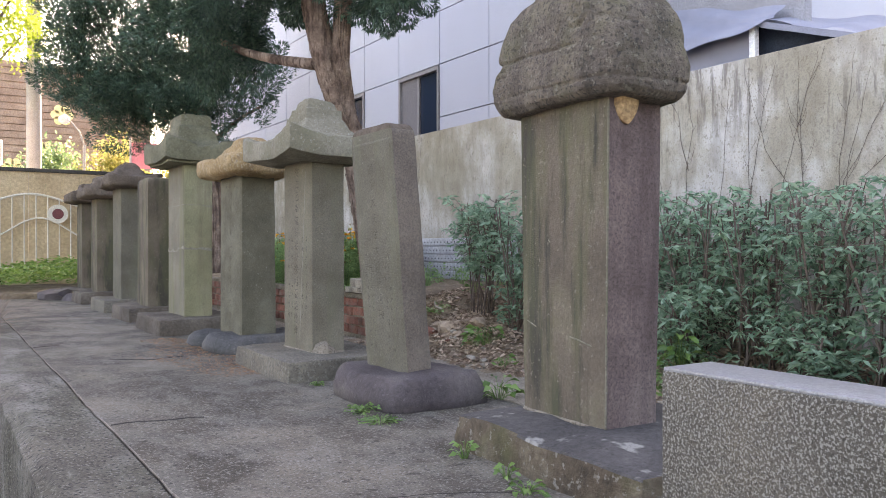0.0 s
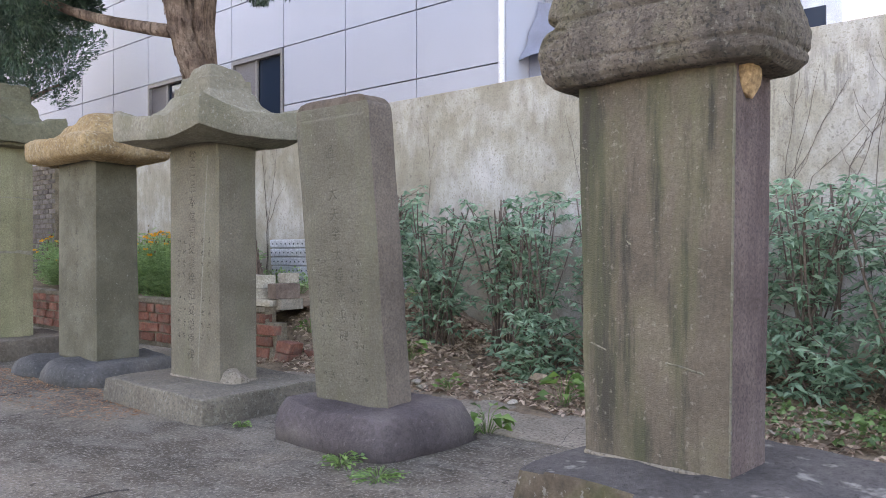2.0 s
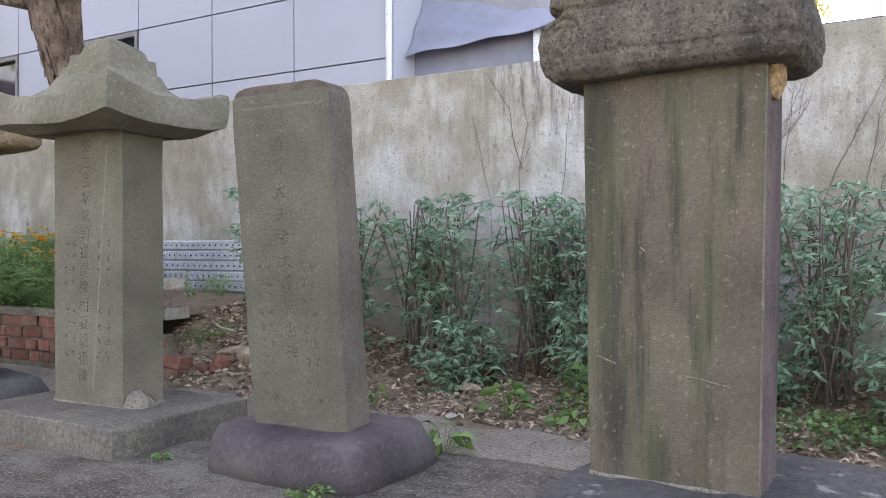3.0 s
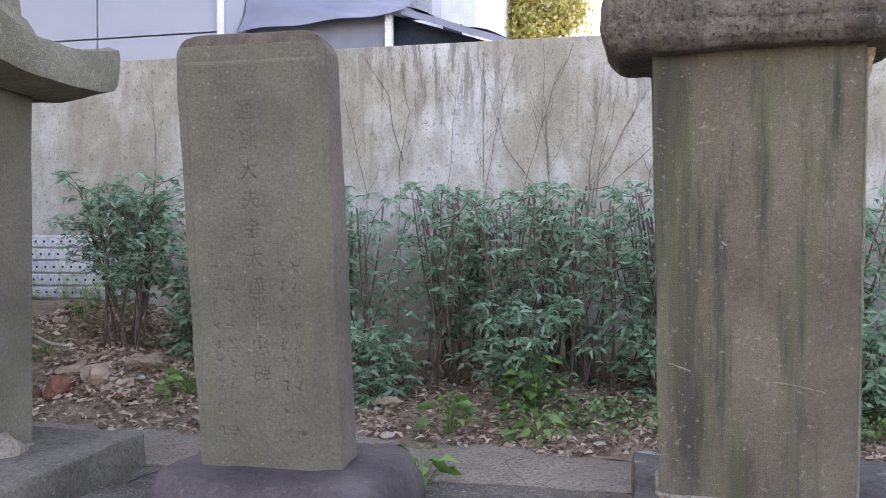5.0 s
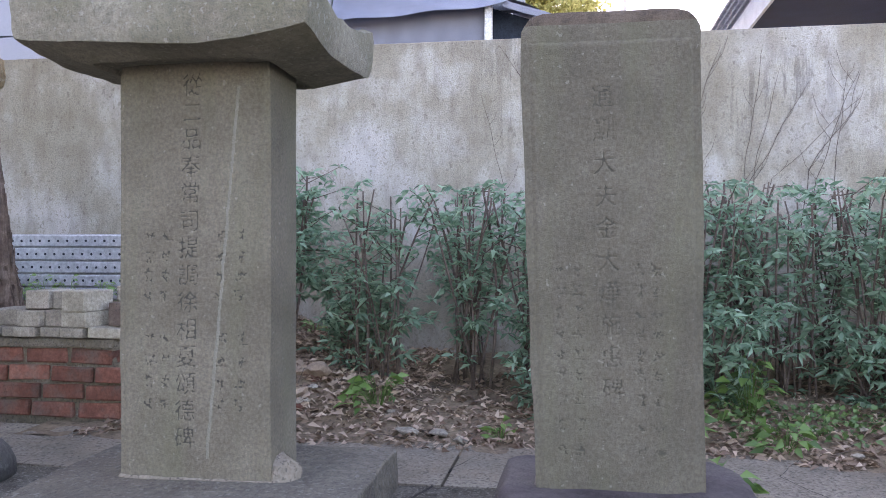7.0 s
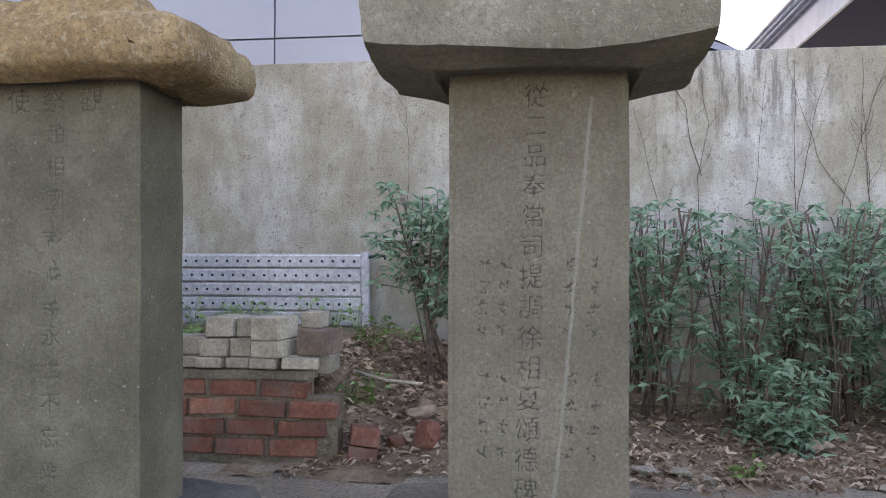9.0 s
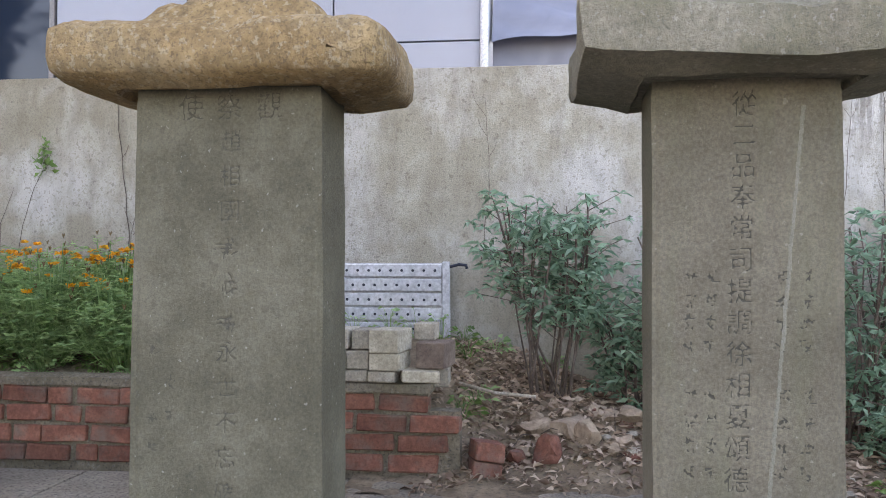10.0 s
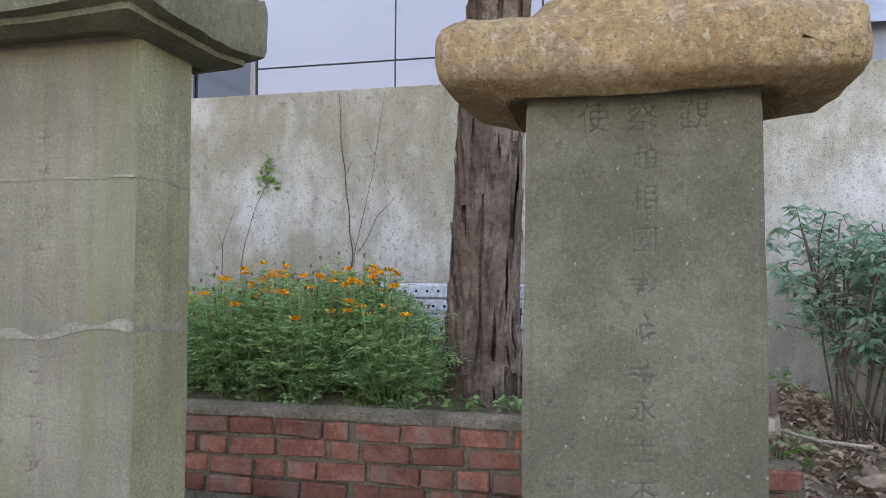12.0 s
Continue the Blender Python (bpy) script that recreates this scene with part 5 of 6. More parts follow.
for k in range(26):
    x, y = rnd.uniform(2.92, 3.35), rnd.uniform(1.2, 5.3)
    s = rnd.uniform(0.012, 0.035)
    rock(pose(x, y, soil_height(x, y) + s * 0.3, 0, 0, rnd.uniform(0, 360)), (s, s * 1.4, s * 0.6), 10 + k, M_CEMENT, "small pale stone among dead leaves", "pebble")
rock(pose(3.0, 4.36, 0.615, 0, 0, 10), (0.035, 0.06, 0.022), 50, M_CEMENT, "flat pale stone at the soil edge", "pebble")
rock(pose(3.02, 4.24, 0.615, 0, 0, -20), (0.035, 0.055, 0.02), 51, M_CEMENT, "flat pale stone at the soil edge", "pebble")
rock(pose(3.35, 3.62, 0.66, 0, 0, 10), (0.03, 0.07, 0.02), 52, M_ROCK, "pinkish flat stone among dead leaves", "pebble")
for k in range(12):
    x, y = rnd.uniform(3.12, 3.5), rnd.uniform(4.85, 5.42)
    s = rnd.uniform(0.02, 0.05)
    rock(pose(x, y, soil_height(x, y) + s * 0.2, rnd.uniform(0, 30), 0, rnd.uniform(0, 360)), (s, s * 1.2, s * 0.8), 80 + k, M_ROCK if k % 3 else M_BRICK, "rubble fragment on the soil mound")
for k, (x, y) in enumerate(((3.5, 5.55), (3.9, 5.62), (4.2, 5.5), (3.35, 5.6), (4.3, 5.2), (4.35, 5.68))):
    weed(pose(x, y, soil_height(x, y), 0, 0, 0), 140 + k, "small green weed on the leafy bank", 26, 0.04, 0.09, M_LEAF_YOUNG if k % 2 else M_FERN, 0.06)
for k in range(12):
    x, y = rnd.uniform(4.2, 4.42), 5.8 + k * 0.16
    weed(pose(x, y, 0.925 + 0.10 * (x - 3.1) / 1.45, 0, 0, 0), 160 + k, "thin green weed at the foot of the wall", 18, 0.04, 0.08, M_FERN, 0.12)
tagged(part("stick", tube(bmesh.new(), [(3.5, 5.62, 0.90), (3.4, 5.45, 0.875), (3.35, 5.28, 0.87)], 0.008, 6), M_CEMENT, smooth=180), "pale peeled stick lying on the soil", "stick")

# ---- marigolds ----
M_ORANGE = leaf_material("marigold_petal", (0.72, 0.28, 0.012), (0.92, 0.50, 0.03), 0.6, 0.25)
M_BUD = leaf_material("marigold_seed_head", (0.10, 0.07, 0.03), (0.22, 0.15, 0.07), 0.8, 0.1)


def marigold(seed, height=0.58, spread=0.26, flowers=6, buds=6):
    rng = np.random.default_rng(seed)
    root = thing("marigold", pose(0, 0, 0), "bushy marigold with feathery leaves and orange flowers", "flower", "bed of marigolds")
    pts, dirs = [], []
    stems_bm = bmesh.new()
    ends = []
    for k in range(60):
        a, r = rng.uniform(0, math.tau), spread * math.sqrt(rng.uniform(0, 1))
        h = height * (1.02 - 0.45 * (r / spread) ** 2) * rng.uniform(0.75, 1.0)
        end = np.array((math.cos(a) * r, math.sin(a) * r, h))
        tube(stems_bm, [(end[0] * 0.2, end[1] * 0.2, -0.02), (end[0] * 0.75, end[1] * 0.75, h * 0.55), tuple(end)], 0.003, 4)
        ends.append(end)
        for j in range(11):
            f = 0.08 + 0.92 * rng.uniform() ** 0.8
            p = np.array((end[0] * (0.7 + 0.35 * f), end[1] * (0.7 + 0.35 * f), h * f)) + rng.normal(size=3) * 0.02
            c = rng.uniform(0, math.tau)
            axis = np.array((math.cos(c), math.sin(c), rng.uniform(-0.1, 0.6)))
            for q in range(7):
                pts.append(p + axis * 0.012 * (q + 1))
                s = 1 if q % 2 else -1
                dirs.append(axis + np.array((-math.sin(c), math.cos(c), 0.2)) * s * 1.1)
    part("stalk_mass", stems_bm, M_FERN, root)["kind"] = "stuff"
    n = len(pts)
    under("foliage", leaf_mesh("foliage", np.array(pts), np.array(dirs), rng.uniform(0.026, 0.05, n), rng.uniform(0.007, 0.012, n), M_FERN, seed), root, "feathery green leaves", "stuff")
    ends.sort(key=lambda e: -e[2] + 0.35 * rng.uniform())
    for k in range(flowers + buds):
        e = ends[k * 2 % len(ends)] + np.array((0, 0, 0.02))
        m = 30 if k < flowers else 10
        a = rng.uniform(0, math.tau, m)
        d = np.stack([np.cos(a), np.sin(a), rng.uniform(-0.1, 0.9, m)], 1) if k < flowers else np.stack([np.cos(a) * 0.25, np.sin(a) * 0.25, np.ones(m)], 1)
        me = leaf_mesh("flower", np.repeat(e[None], m, 0), d, rng.uniform(0.020, 0.031, m), np.full(m, 0.014 if k < flowers else 0.006), M_ORANGE if k < flowers else M_BUD, seed + k, 0.1, 0.1, 0.7)
        under("flower" if k < flowers else "seed_head", me, root, "orange marigold flower" if k < flowers else "withered brown seed head")
    return root


mg = [marigold(61, 0.60, 0.28, 13, 16), marigold(62, 0.56, 0.27, 7, 20), marigold(63, 0.50, 0.28, 8, 14)]
spots = [(3.62, 7.33), (3.66, 7.72), (3.42, 7.18), (3.40, 7.56), (3.44, 7.95), (3.70, 8.15), (3.92, 7.55), (3.95, 8.0), (3.42, 8.4), (3.75, 8.6), (3.4, 8.85), (3.7, 9.1), (3.5, 9.4), (3.8, 9.6), (3.5, 9.9), (3.6, 10.4), (3.5, 6.35), (3.95, 6.5)]
for k, (x, y) in enumerate(spots):
    m = pose(x, y, 0.92 + 0.10 * (x - 3.1) / 1.45, 0, 0, rnd.uniform(0, 360))
    if k < 3:
        mg[k].matrix_basis = m
    elif y < 7:
        weed(m, 90 + k, "tuft of green weeds in the planter", 50, 0.05, 0.14, M_FERN, 0.10)
    else:
        copy_thing(mg[k % 3], m)
for k in range(9):
    x, y = rnd.uniform(3.2, 3.35), 6.6 + k * 0.22
    weed(pose(x, y, 0.935, 0, 0, 0), 120 + k, "low green weed along the planter edge", 24, 0.035, 0.09, M_LEAF_YOUNG if k % 2 else M_FERN, 0.05)

# ---- trees ----
def limb(bm, a, b, r0, r1, bend, seed, n=10, steps=7):
    """A limb from a to b with a bend, its bark ridged."""
    a, b = Vector(a), Vector(b)
    pts, radii = [], []
    for k in range(steps + 1):
        f = k / steps
        pts.append(a + (b - a) * f + Vector(bend) * math.sin(f * math.pi) + noise.noise_vector(Vector((seed, f * 3, 0))) * r0 * 0.3)
        radii.append(r0 + (r1 - r0) * f)
    return tube(bm, pts, radii, n)


def ridged_trunk(pts, radii, n=84, steps=60, seed=1.0):
    """A trunk with deep strips of bark along it."""
    bm = bmesh.new()
    rows = []
    for k in range(steps + 1):
        f = k / steps * (len(pts) - 1)
        i = min(int(f), len(pts) - 2)
        c = Vector(pts[i]).lerp(Vector(pts[i + 1]), f - i)
        r = radii[i] + (radii[i + 1] - radii[i]) * (f - i)
        row = []
        for j in range(n):
            t = j * math.tau / n
            ridge = noise.noise((math.cos(t) * 5 + seed, math.sin(t) * 5, c.z * 1.3)) * 0.22 + noise.noise((math.cos(t) * 14, math.sin(t) * 14 + seed, c.z * 2.2)) * 0.20
            row.append(bm.verts.new(c + Vector((math.cos(t), math.sin(t), 0)) * r * (1 + ridge)))
        rows.append(row)
    for a, b in zip(rows, rows[1:]):
        for j in range(n):
            bm.faces.new((a[j], a[(j + 1) % n], b[(j + 1) % n], b[j]))
    bm.faces.new(rows[0][::-1])
    bm.faces.new(rows[-1])
    return bm


def tuft_crown(lobes, tufts, per, seed, mat, tuft_len=0.5, tuft_r=0.15, leaf=0.055, up=0.6):
    """Foliage in flame-shaped tufts over a set of lobes (x, y, z, rx, rz)."""
    rng = np.random.default_rng(seed)
    pts, dirs = [], []
    weight = np.array([l[3] ** 2 for l in lobes])
    for k in range(tufts):
        x, y, z, rx, rz = lobes[rng.choice(len(lobes), p=weight / weight.sum())]
        d = rng.normal(size=3)
        d /= np.linalg.norm(d)
        c = np.array((x, y, z)) + d * np.array((rx, rx, rz)) * rng.uniform(0.55, 1.0)
        axis = d * 0.7 + np.array((0, 0, up)) + rng.normal(size=3) * 0.2
        axis /= np.linalg.norm(axis)
        ln, r = tuft_len * rng.uniform(0.6, 1.25), tuft_r * rng.uniform(0.7, 1.2)
        f = rng.uniform(0, 1, per)
        prof = np.sin(np.clip(f * 0.9 + 0.1, 0, 1) * math.pi) ** 0.7
        off = rng.normal(size=(per, 3))
        off -= (off @ axis)[:, None] * axis
        off /= np.linalg.norm(off, axis=1, keepdims=True)
        q = rng.uniform(0.5, 1.0, per)
        pts.append(c + axis * (f[:, None] * ln) + off * (r * prof * q)[:, None])
        dirs.append(axis * 0.9 + off * 0.8 + rng.normal(size=(per, 3)) * 0.35)
    p, d = np.concatenate(pts), np.concatenate(dirs)
    n = len(p)
    return leaf_mesh("crown", p, d, rng.uniform(leaf * 0.7, leaf * 1.5, n), rng.uniform(leaf * 0.22, leaf * 0.4, n), mat, seed, 0.15, 0.05, 0.5)


tree = thing("juniper_tree", pose(0, 0, 0), "old juniper tree with shredding red bark and dark foliage", "tree")
part("trunk", ridged_trunk([(3.66, 6.80, 0.80), (3.55, 6.78, 1.3), (3.32, 6.70, 2.2), (2.94, 6.56, 3.0), (2.81, 6.54, 3.5), (2.72, 6.5, 4.6)], [0.18, 0.14, 0.115, 0.10, 0.09, 0.05]), M_BARK, tree, "leaning reddish trunk with peeling strips", smooth=60)
def bark_strips(pts, radii, count, seed):
    """Loose strips of shredded bark standing off a trunk."""
    rb = random.Random(seed)
    bm = bmesh.new()
    for k in range(count):
        t, f0, w = rb.uniform(0, math.tau), rb.uniform(0, 0.85), rb.uniform(0.007, 0.026)
        ln = rb.uniform(0.05, 0.16)
        rows = []
        for j in range(6):
            f = min(f0 + ln * j / 5, 1.0) * (len(pts) - 1)
            i = min(int(f), len(pts) - 2)
            c = Vector(pts[i]).lerp(Vector(pts[i + 1]), f - i)
            r = (radii[i] + (radii[i + 1] - radii[i]) * (f - i)) * 1.08 + (0.018 * rb.random() if j in (0, 5) else 0.004)
            tt = t + 0.05 * math.sin(j + k)
            d, s = Vector((math.cos(tt), math.sin(tt), 0)), Vector((-math.sin(tt), math.cos(tt), 0))
            rows.append((bm.verts.new(c + d * r - s * w), bm.verts.new(c + d * (r + 0.005)), bm.verts.new(c + d * r + s * w)))
        for a, b in zip(rows, rows[1:]):
            bm.faces.new((a[0], a[1], b[1], b[0]))
            bm.faces.new((a[1], a[2], b[2], b[1]))
    return bm


TRUNK = [(3.66, 6.80, 0.80), (3.55, 6.78, 1.3), (3.32, 6.70, 2.2), (2.94, 6.56, 3.0), (2.81, 6.54, 3.5), (2.72, 6.5, 4.6)]
part("shredded_bark", bark_strips(TRUNK, [0.18, 0.14, 0.115, 0.10, 0.09, 0.05], 420, 8), M_BARK, tree, "peeling strips of reddish bark", smooth=180)["kind"] = "stuff"
part("trunk_fork", ridged_trunk([(3.25, 6.66, 2.35), (3.03, 6.46, 3.0), (3.0, 6.33, 3.5), (3.12, 6.22, 4.6)], [0.06, 0.075, 0.07, 0.04], seed=4.0), M_BARK, tree, "second stem beside the trunk", smooth=60)
part("branch", limb(bmesh.new(), (2.92, 6.55, 2.98), (2.35, 7.9, 3.42), 0.055, 0.03, (0, 0, -0.06), 3.0), M_BARK, tree, "bare side branch", smooth=180)
part("branch", limb(bmesh.new(), (2.9, 6.5, 3.7), (3.3, 5.7, 4.1), 0.05, 0.02, (0, 0, 0.05), 5.0), M_BARK, tree, smooth=180)
part("branch", limb(bmesh.new(), (2.85, 6.5, 3.9), (2.2, 7.0, 4.4), 0.05, 0.02, (0, 0, 0.05), 7.0), M_BARK, tree, smooth=180)
under("crown", tuft_crown([(2.25, 8.05, 3.5, 0.6, 0.36), (2.4, 7.3, 3.8, 0.7, 0.42), (2.95, 6.35, 3.85, 0.75, 0.42), (3.2, 5.85, 3.66, 0.45, 0.26), (2.6, 6.9, 4.7, 1.2, 0.7)], 430, 380, 71, M_JUNIPER, 0.30, 0.12, 0.042, 0.1), tree, "dark needle foliage", "stuff")

tree_far = thing("juniper_tree", pose(0, 0, 0), "dense dark green juniper with twisting flame-like tufts", "tree")
part("trunk", ridged_trunk([(3.75, 12.4, 0.85), (3.72, 12.5, 2.2), (3.5, 12.7, 3.6), (3.4, 12.8, 5.2)], [0.16, 0.13, 0.11, 0.05], seed=9.0), M_BARK, tree_far, "dark reddish trunk", smooth=60)
for k, (a, b) in enumerate((((3.7, 12.5, 2.6), (2.7, 12.9, 3.6)), ((3.6, 12.6, 2.9), (4.4, 12.3, 3.6)), ((3.55, 12.65, 3.2), (3.0, 13.8, 4.2)))):
    part("branch", limb(bmesh.new(), a, b, 0.05, 0.02, (0, 0, 0.08), 20.0 + k), M_BARK, tree_far, smooth=180)
under("crown", tuft_crown([(2.9, 12.9, 4.4, 1.25, 0.95), (2.05, 13.0, 4.8, 0.75, 0.85), (3.85, 12.5, 4.3, 0.7, 0.75), (2.9, 12.9, 5.7, 1.4, 1.0), (1.75, 13.2, 5.8, 0.65, 0.9), (2.6, 12.8, 3.65, 0.75, 0.3), (2.9, 12.7, 3.3, 0.85, 0.4), (3.75, 12.3, 3.5, 0.75, 0.55), (2.15, 12.9, 3.6, 0.7, 0.4)], 430, 590, 73, M_JUNIPER, 0.72, 0.20, 0.05, 0.85), tree_far,
      "dense twisting dark foliage", "stuff")

# ---- dry vines on the wall ----
M_VINE = material("dry_vine", (0.06, 0.045, 0.04), (0.10, 0.075, 0.065), (0.15, 0.12, 0.10), 10, 60, 0.9, 0.2)


def vine(points, seed, twigs=4, r=0.004):
    """A dry vine clinging to the wall, from (y, z) points, with side shoots."""
    rv = random.Random(seed)
    root = thing("dry_vine", pose(0, 0, 0), "leafless dry vine clinging to the concrete wall", "vine", "dry vines")
    line = []
    for (y0, z0), (y1, z1) in zip(points, points[1:]):
        for k in range(9):
            f = k / 9
            line.append((4.556 - r * 0.6, y0 + (y1 - y0) * f + 0.02 * noise.noise(((z0 + (z1 - z0) * f) * 5, seed, 0)), z0 + (z1 - z0) * f))
    line.append((4.556 - r * 0.6, *points[-1]))
    part("stem", tube(bmesh.new(), line, [r * (1 - 0.6 * k / len(line)) for k in range(len(line))], 5), M_VINE, root, smooth=180)
    for k in range(min(twigs, 3)):
        i = rv.randrange(len(line) // 3, len(line) - 2)
        p = Vector(line[i])
        side = rv.choice((-1, 1))
        l = rv.uniform(0.05, 0.2)
        q = [p, p + Vector((0, side * l * 0.35, l * 0.5)), p + Vector((0, side * l * 0.5, l))]
        q = [v for v in q if v.z < 2.6]
        if len(q) > 1:
            part("shoot", tube(bmesh.new(), q, r * 0.45, 4), M_VINE, root, smooth=180)
    return root


vines = [((3.90, 0.9), (3.89, 1.9), (3.83, 2.2), (3.90, 2.58)), ((3.88, 1.9), (3.97, 2.3), (4.1, 2.55)), ((3.45, 0.9), (3.35, 1.75), (3.27, 2.2), (3.17, 2.54)), ((3.62, 0.9), (3.58, 1.8), (3.52, 2.5)), ((3.2, 0.9), (3.12, 1.75), (2.95, 2.3), (2.88, 2.55)),
         ((2.95, 0.9), (2.98, 1.8), (3.02, 2.3)), ((2.76, 0.9), (2.70, 1.75), (2.55, 2.4)), ((2.85, 0.9), (2.71, 1.75), (2.40, 2.3)), ((2.75, 1.0), (2.59, 1.76), (2.13, 2.2)), ((2.5, 1.0), (2.40, 1.8), (2.2, 2.1), (2.13, 2.35)), ((2.3, 1.0), (2.0, 1.8), (1.75, 2.3), (1.6, 2.5)),
         ((1.9, 1.0), (1.75, 1.8), (1.4, 2.4)), ((1.5, 1.0), (1.45, 2.0), (1.2, 2.5)), ((1.1, 1.0), (0.9, 2.2)), ((5.6, 1.45), (5.55, 1.9), (5.58, 2.43)), ((3.05, 1.2), (3.08, 1.75), (3.25, 2.0), (3.4, 2.5)), ((4.12, 0.9), (4.1, 1.7), (4.25, 2.3)),
         ((7.80, 0.95), (7.78, 1.6), (7.84, 2.1), (7.88, 2.59)), ((7.78, 1.0), (7.77, 1.62), (7.66, 2.1), (7.59, 2.58)), ((7.76, 1.62), (7.62, 1.85), (7.5, 1.97)), ((8.55, 0.95), (8.50, 1.69), (8.335, 2.10), (8.32, 2.2)), ((8.66, 0.95), (8.64, 1.69), (8.56, 1.92))]
rv = random.Random(77)
for k in range(12):
    y0 = 0.35 + k * 0.27 + rv.uniform(-0.1, 0.1)
    lean_y = rv.uniform(-0.35, 0.12)
    vines.append(((y0, 1.1), (y0 + lean_y * 0.3, 1.75), (y0 + lean_y * 0.7, 2.15), (y0 + lean_y, rv.uniform(2.3, 2.58))))
for k, v in enumerate(vines):
    vine(v, 200 + k, 1 if k in (17, 19, 20, 21) else 4, 0.004 if k in (17,) else 0.0022)
for k in range(5):
    weed(pose(4.54, 8.335 + 0.008 * (k % 2), 2.03 + 0.045 * k, 0, -90, 0), 301 + k, "sprig of fresh green leaves on a wall vine", 7, 0.05 - 0.006 * k, 0.045 - 0.006 * k, M_LEAF_YOUNG, 0.015, "vine_sprig")

# ---- cracks and fallen needles on the paving ----
M_CRACK = plain("crack_dark", (0.045, 0.04, 0.035), 0.95)
for k, pts in enumerate((((0.63, 2.3), (1.0, 2.22), (1.35, 2.1), (1.6, 1.95)), ((0.63, 3.68), (0.8, 3.66), (1.05, 3.6)), ((0.63, 6.9), (0.85, 6.95)), ((0.63, 7.9), (0.8, 7.8)), ((1.0, 5.9), (1.25, 5.7), (1.5, 5.75)), ((2.2, 4.2), (2.5, 4.15), (2.98, 4.0)), ((2.45, 2.9), (2.7, 3.0), (2.98, 2.85)))):
    line = []
    for (x0, y0), (x1, y1) in zip(pts, pts[1:]):
        for j in range(8):
            f = j / 8
            x, y = x0 + (x1 - x0) * f, y0 + (y1 - y0) * f
            line.append((x + 0.02 * noise.noise((x * 9, y * 9, k)), y + 0.02 * noise.noise((x * 9, y * 9, k + 9)), paved(x, y) - 0.001))
    # A dark tube at the slab's surface draws the crack.
    part("crack", tube(bmesh.new(), line, 0.0028 if len(line) > 20 else 0.005, 4), M_CRACK, platform, "thin dark crack in the slab")
rng = np.random.default_rng(64)
n = 2600
ny_ = rng.uniform(4.7, 7.0, n)
nx_ = 1.74 - (0.30 + 0.25 * np.exp(-((ny_ - 5.7) / 0.5) ** 2)) * rng.uniform(0, 1, n) ** 1.8 + 0.05 * np.sin(ny_ * 6)
nz_ = np.array([paved(a, b) for a, b in zip(nx_, ny_)]) + 0.003
a = rng.uniform(0, math.tau, n)
tagged(new("fallen_needles", leaf_mesh("fallen_needles", np.stack([nx_, ny_, nz_], 1), np.stack([np.cos(a), np.sin(a), rng.uniform(-0.05, 0.15, n)], 1), rng.uniform(0.015, 0.04, n), rng.uniform(0.002, 0.005, n),
                                       leaf_material("rusty_needle", (0.16, 0.075, 0.04), (0.40, 0.23, 0.13), 0.8, 0.1), 65)), "rusty fallen juniper needles on the paving", "needles", kind="stuff")

# ---- twig broom and the dark stone at the platform's end ----
M_TWIG = material("dry_broom_twig", (0.16, 0.12, 0.09), (0.26, 0.20, 0.155), (0.36, 0.30, 0.24), 12, 80, 0.9, 0.2)
broom = thing("twig_broom", pose(0.40, 8.20, PLAT), "worn broom of dry twigs with a pale handle on the kerb", "broom")
part("handle", tube(bmesh.new(), [(0.05, -0.42, 0.022), (0.03, -0.2, 0.04), (0.0, 0.05, 0.075)], [0.02, 0.021, 0.022], 10), M_CEMENT, broom, "pale worn wooden handle", smooth=60)
part("binding", tube(bmesh.new(), [(0.003, -0.02, 0.068), (-0.003, 0.07, 0.08)], 0.036, 10), plain("dark_binding_cord", (0.05, 0.045, 0.04), 0.9), broom, "dark cord binding", smooth=60)
sweep = bmesh.new()
rw = random.Random(17)
for k in range(150):
    a, b, ln = rw.gauss(0, 0.26), rw.gauss(0.26, 0.16), rw.uniform(0.45, 0.78)
    tip = Vector((math.sin(a) * ln, 0.06 + math.cos(a) * ln * 0.9, max(0.012, 0.075 + math.sin(b) * ln)))
    root_ = Vector((rw.gauss(0, 0.012), 0.03, 0.075 + rw.gauss(0, 0.012)))
    tube(sweep, [root_, root_.lerp(tip, 0.5) + Vector((rw.gauss(0, 0.012), 0, rw.gauss(0.012, 0.012))), tip], [0.003, 0.0024, 0.0012], 4)
part("bristle_mass", sweep, M_TWIG, broom, "spread dry twigs")["kind"] = "stuff"

rock(pose(1.45, 13.2, PLAT + 0.04, 0, 0, 20), (0.30, 0.34, 0.17), 61, M_PLINTH, "dark flat boulder lying at the end of the row")
rock(pose(1.72, 12.75, PLAT + 0.02, 0, 0, 70), (0.22, 0.30, 0.11), 62, M_PLINTH, "dark flat boulder lying at the end of the row")

# ---- granite marker beside the first stele ----
M_SALT = material("speckled_granite", (0.085, 0.076, 0.06), (0.12, 0.108, 0.088), (0.16, 0.147, 0.122), 3, 130, 0.8, 0.8, pale=((0.42, 0.40, 0.355), 0.65, 170, 0.505), speck=0.7, speck_scale=190, speck_dark=(0.05, 0.045, 0.038), stain=(0.14, 0.11, 0.075), stain_amount=0.4, stain_scale=3)
M_POLISHED = material("polished_granite", (0.17, 0.17, 0.175), (0.21, 0.21, 0.215), (0.26, 0.26, 0.265), 60, 160, 0.35, 0.05, speck=0.4, speck_scale=170, speck_dark=(0.1, 0.1, 0.1), spec=0.5)
marker = thing("granite_marker", pose(1.478, 0.506, PLAT), "low speckled grey granite marker block standing on the platform", "marker stone")
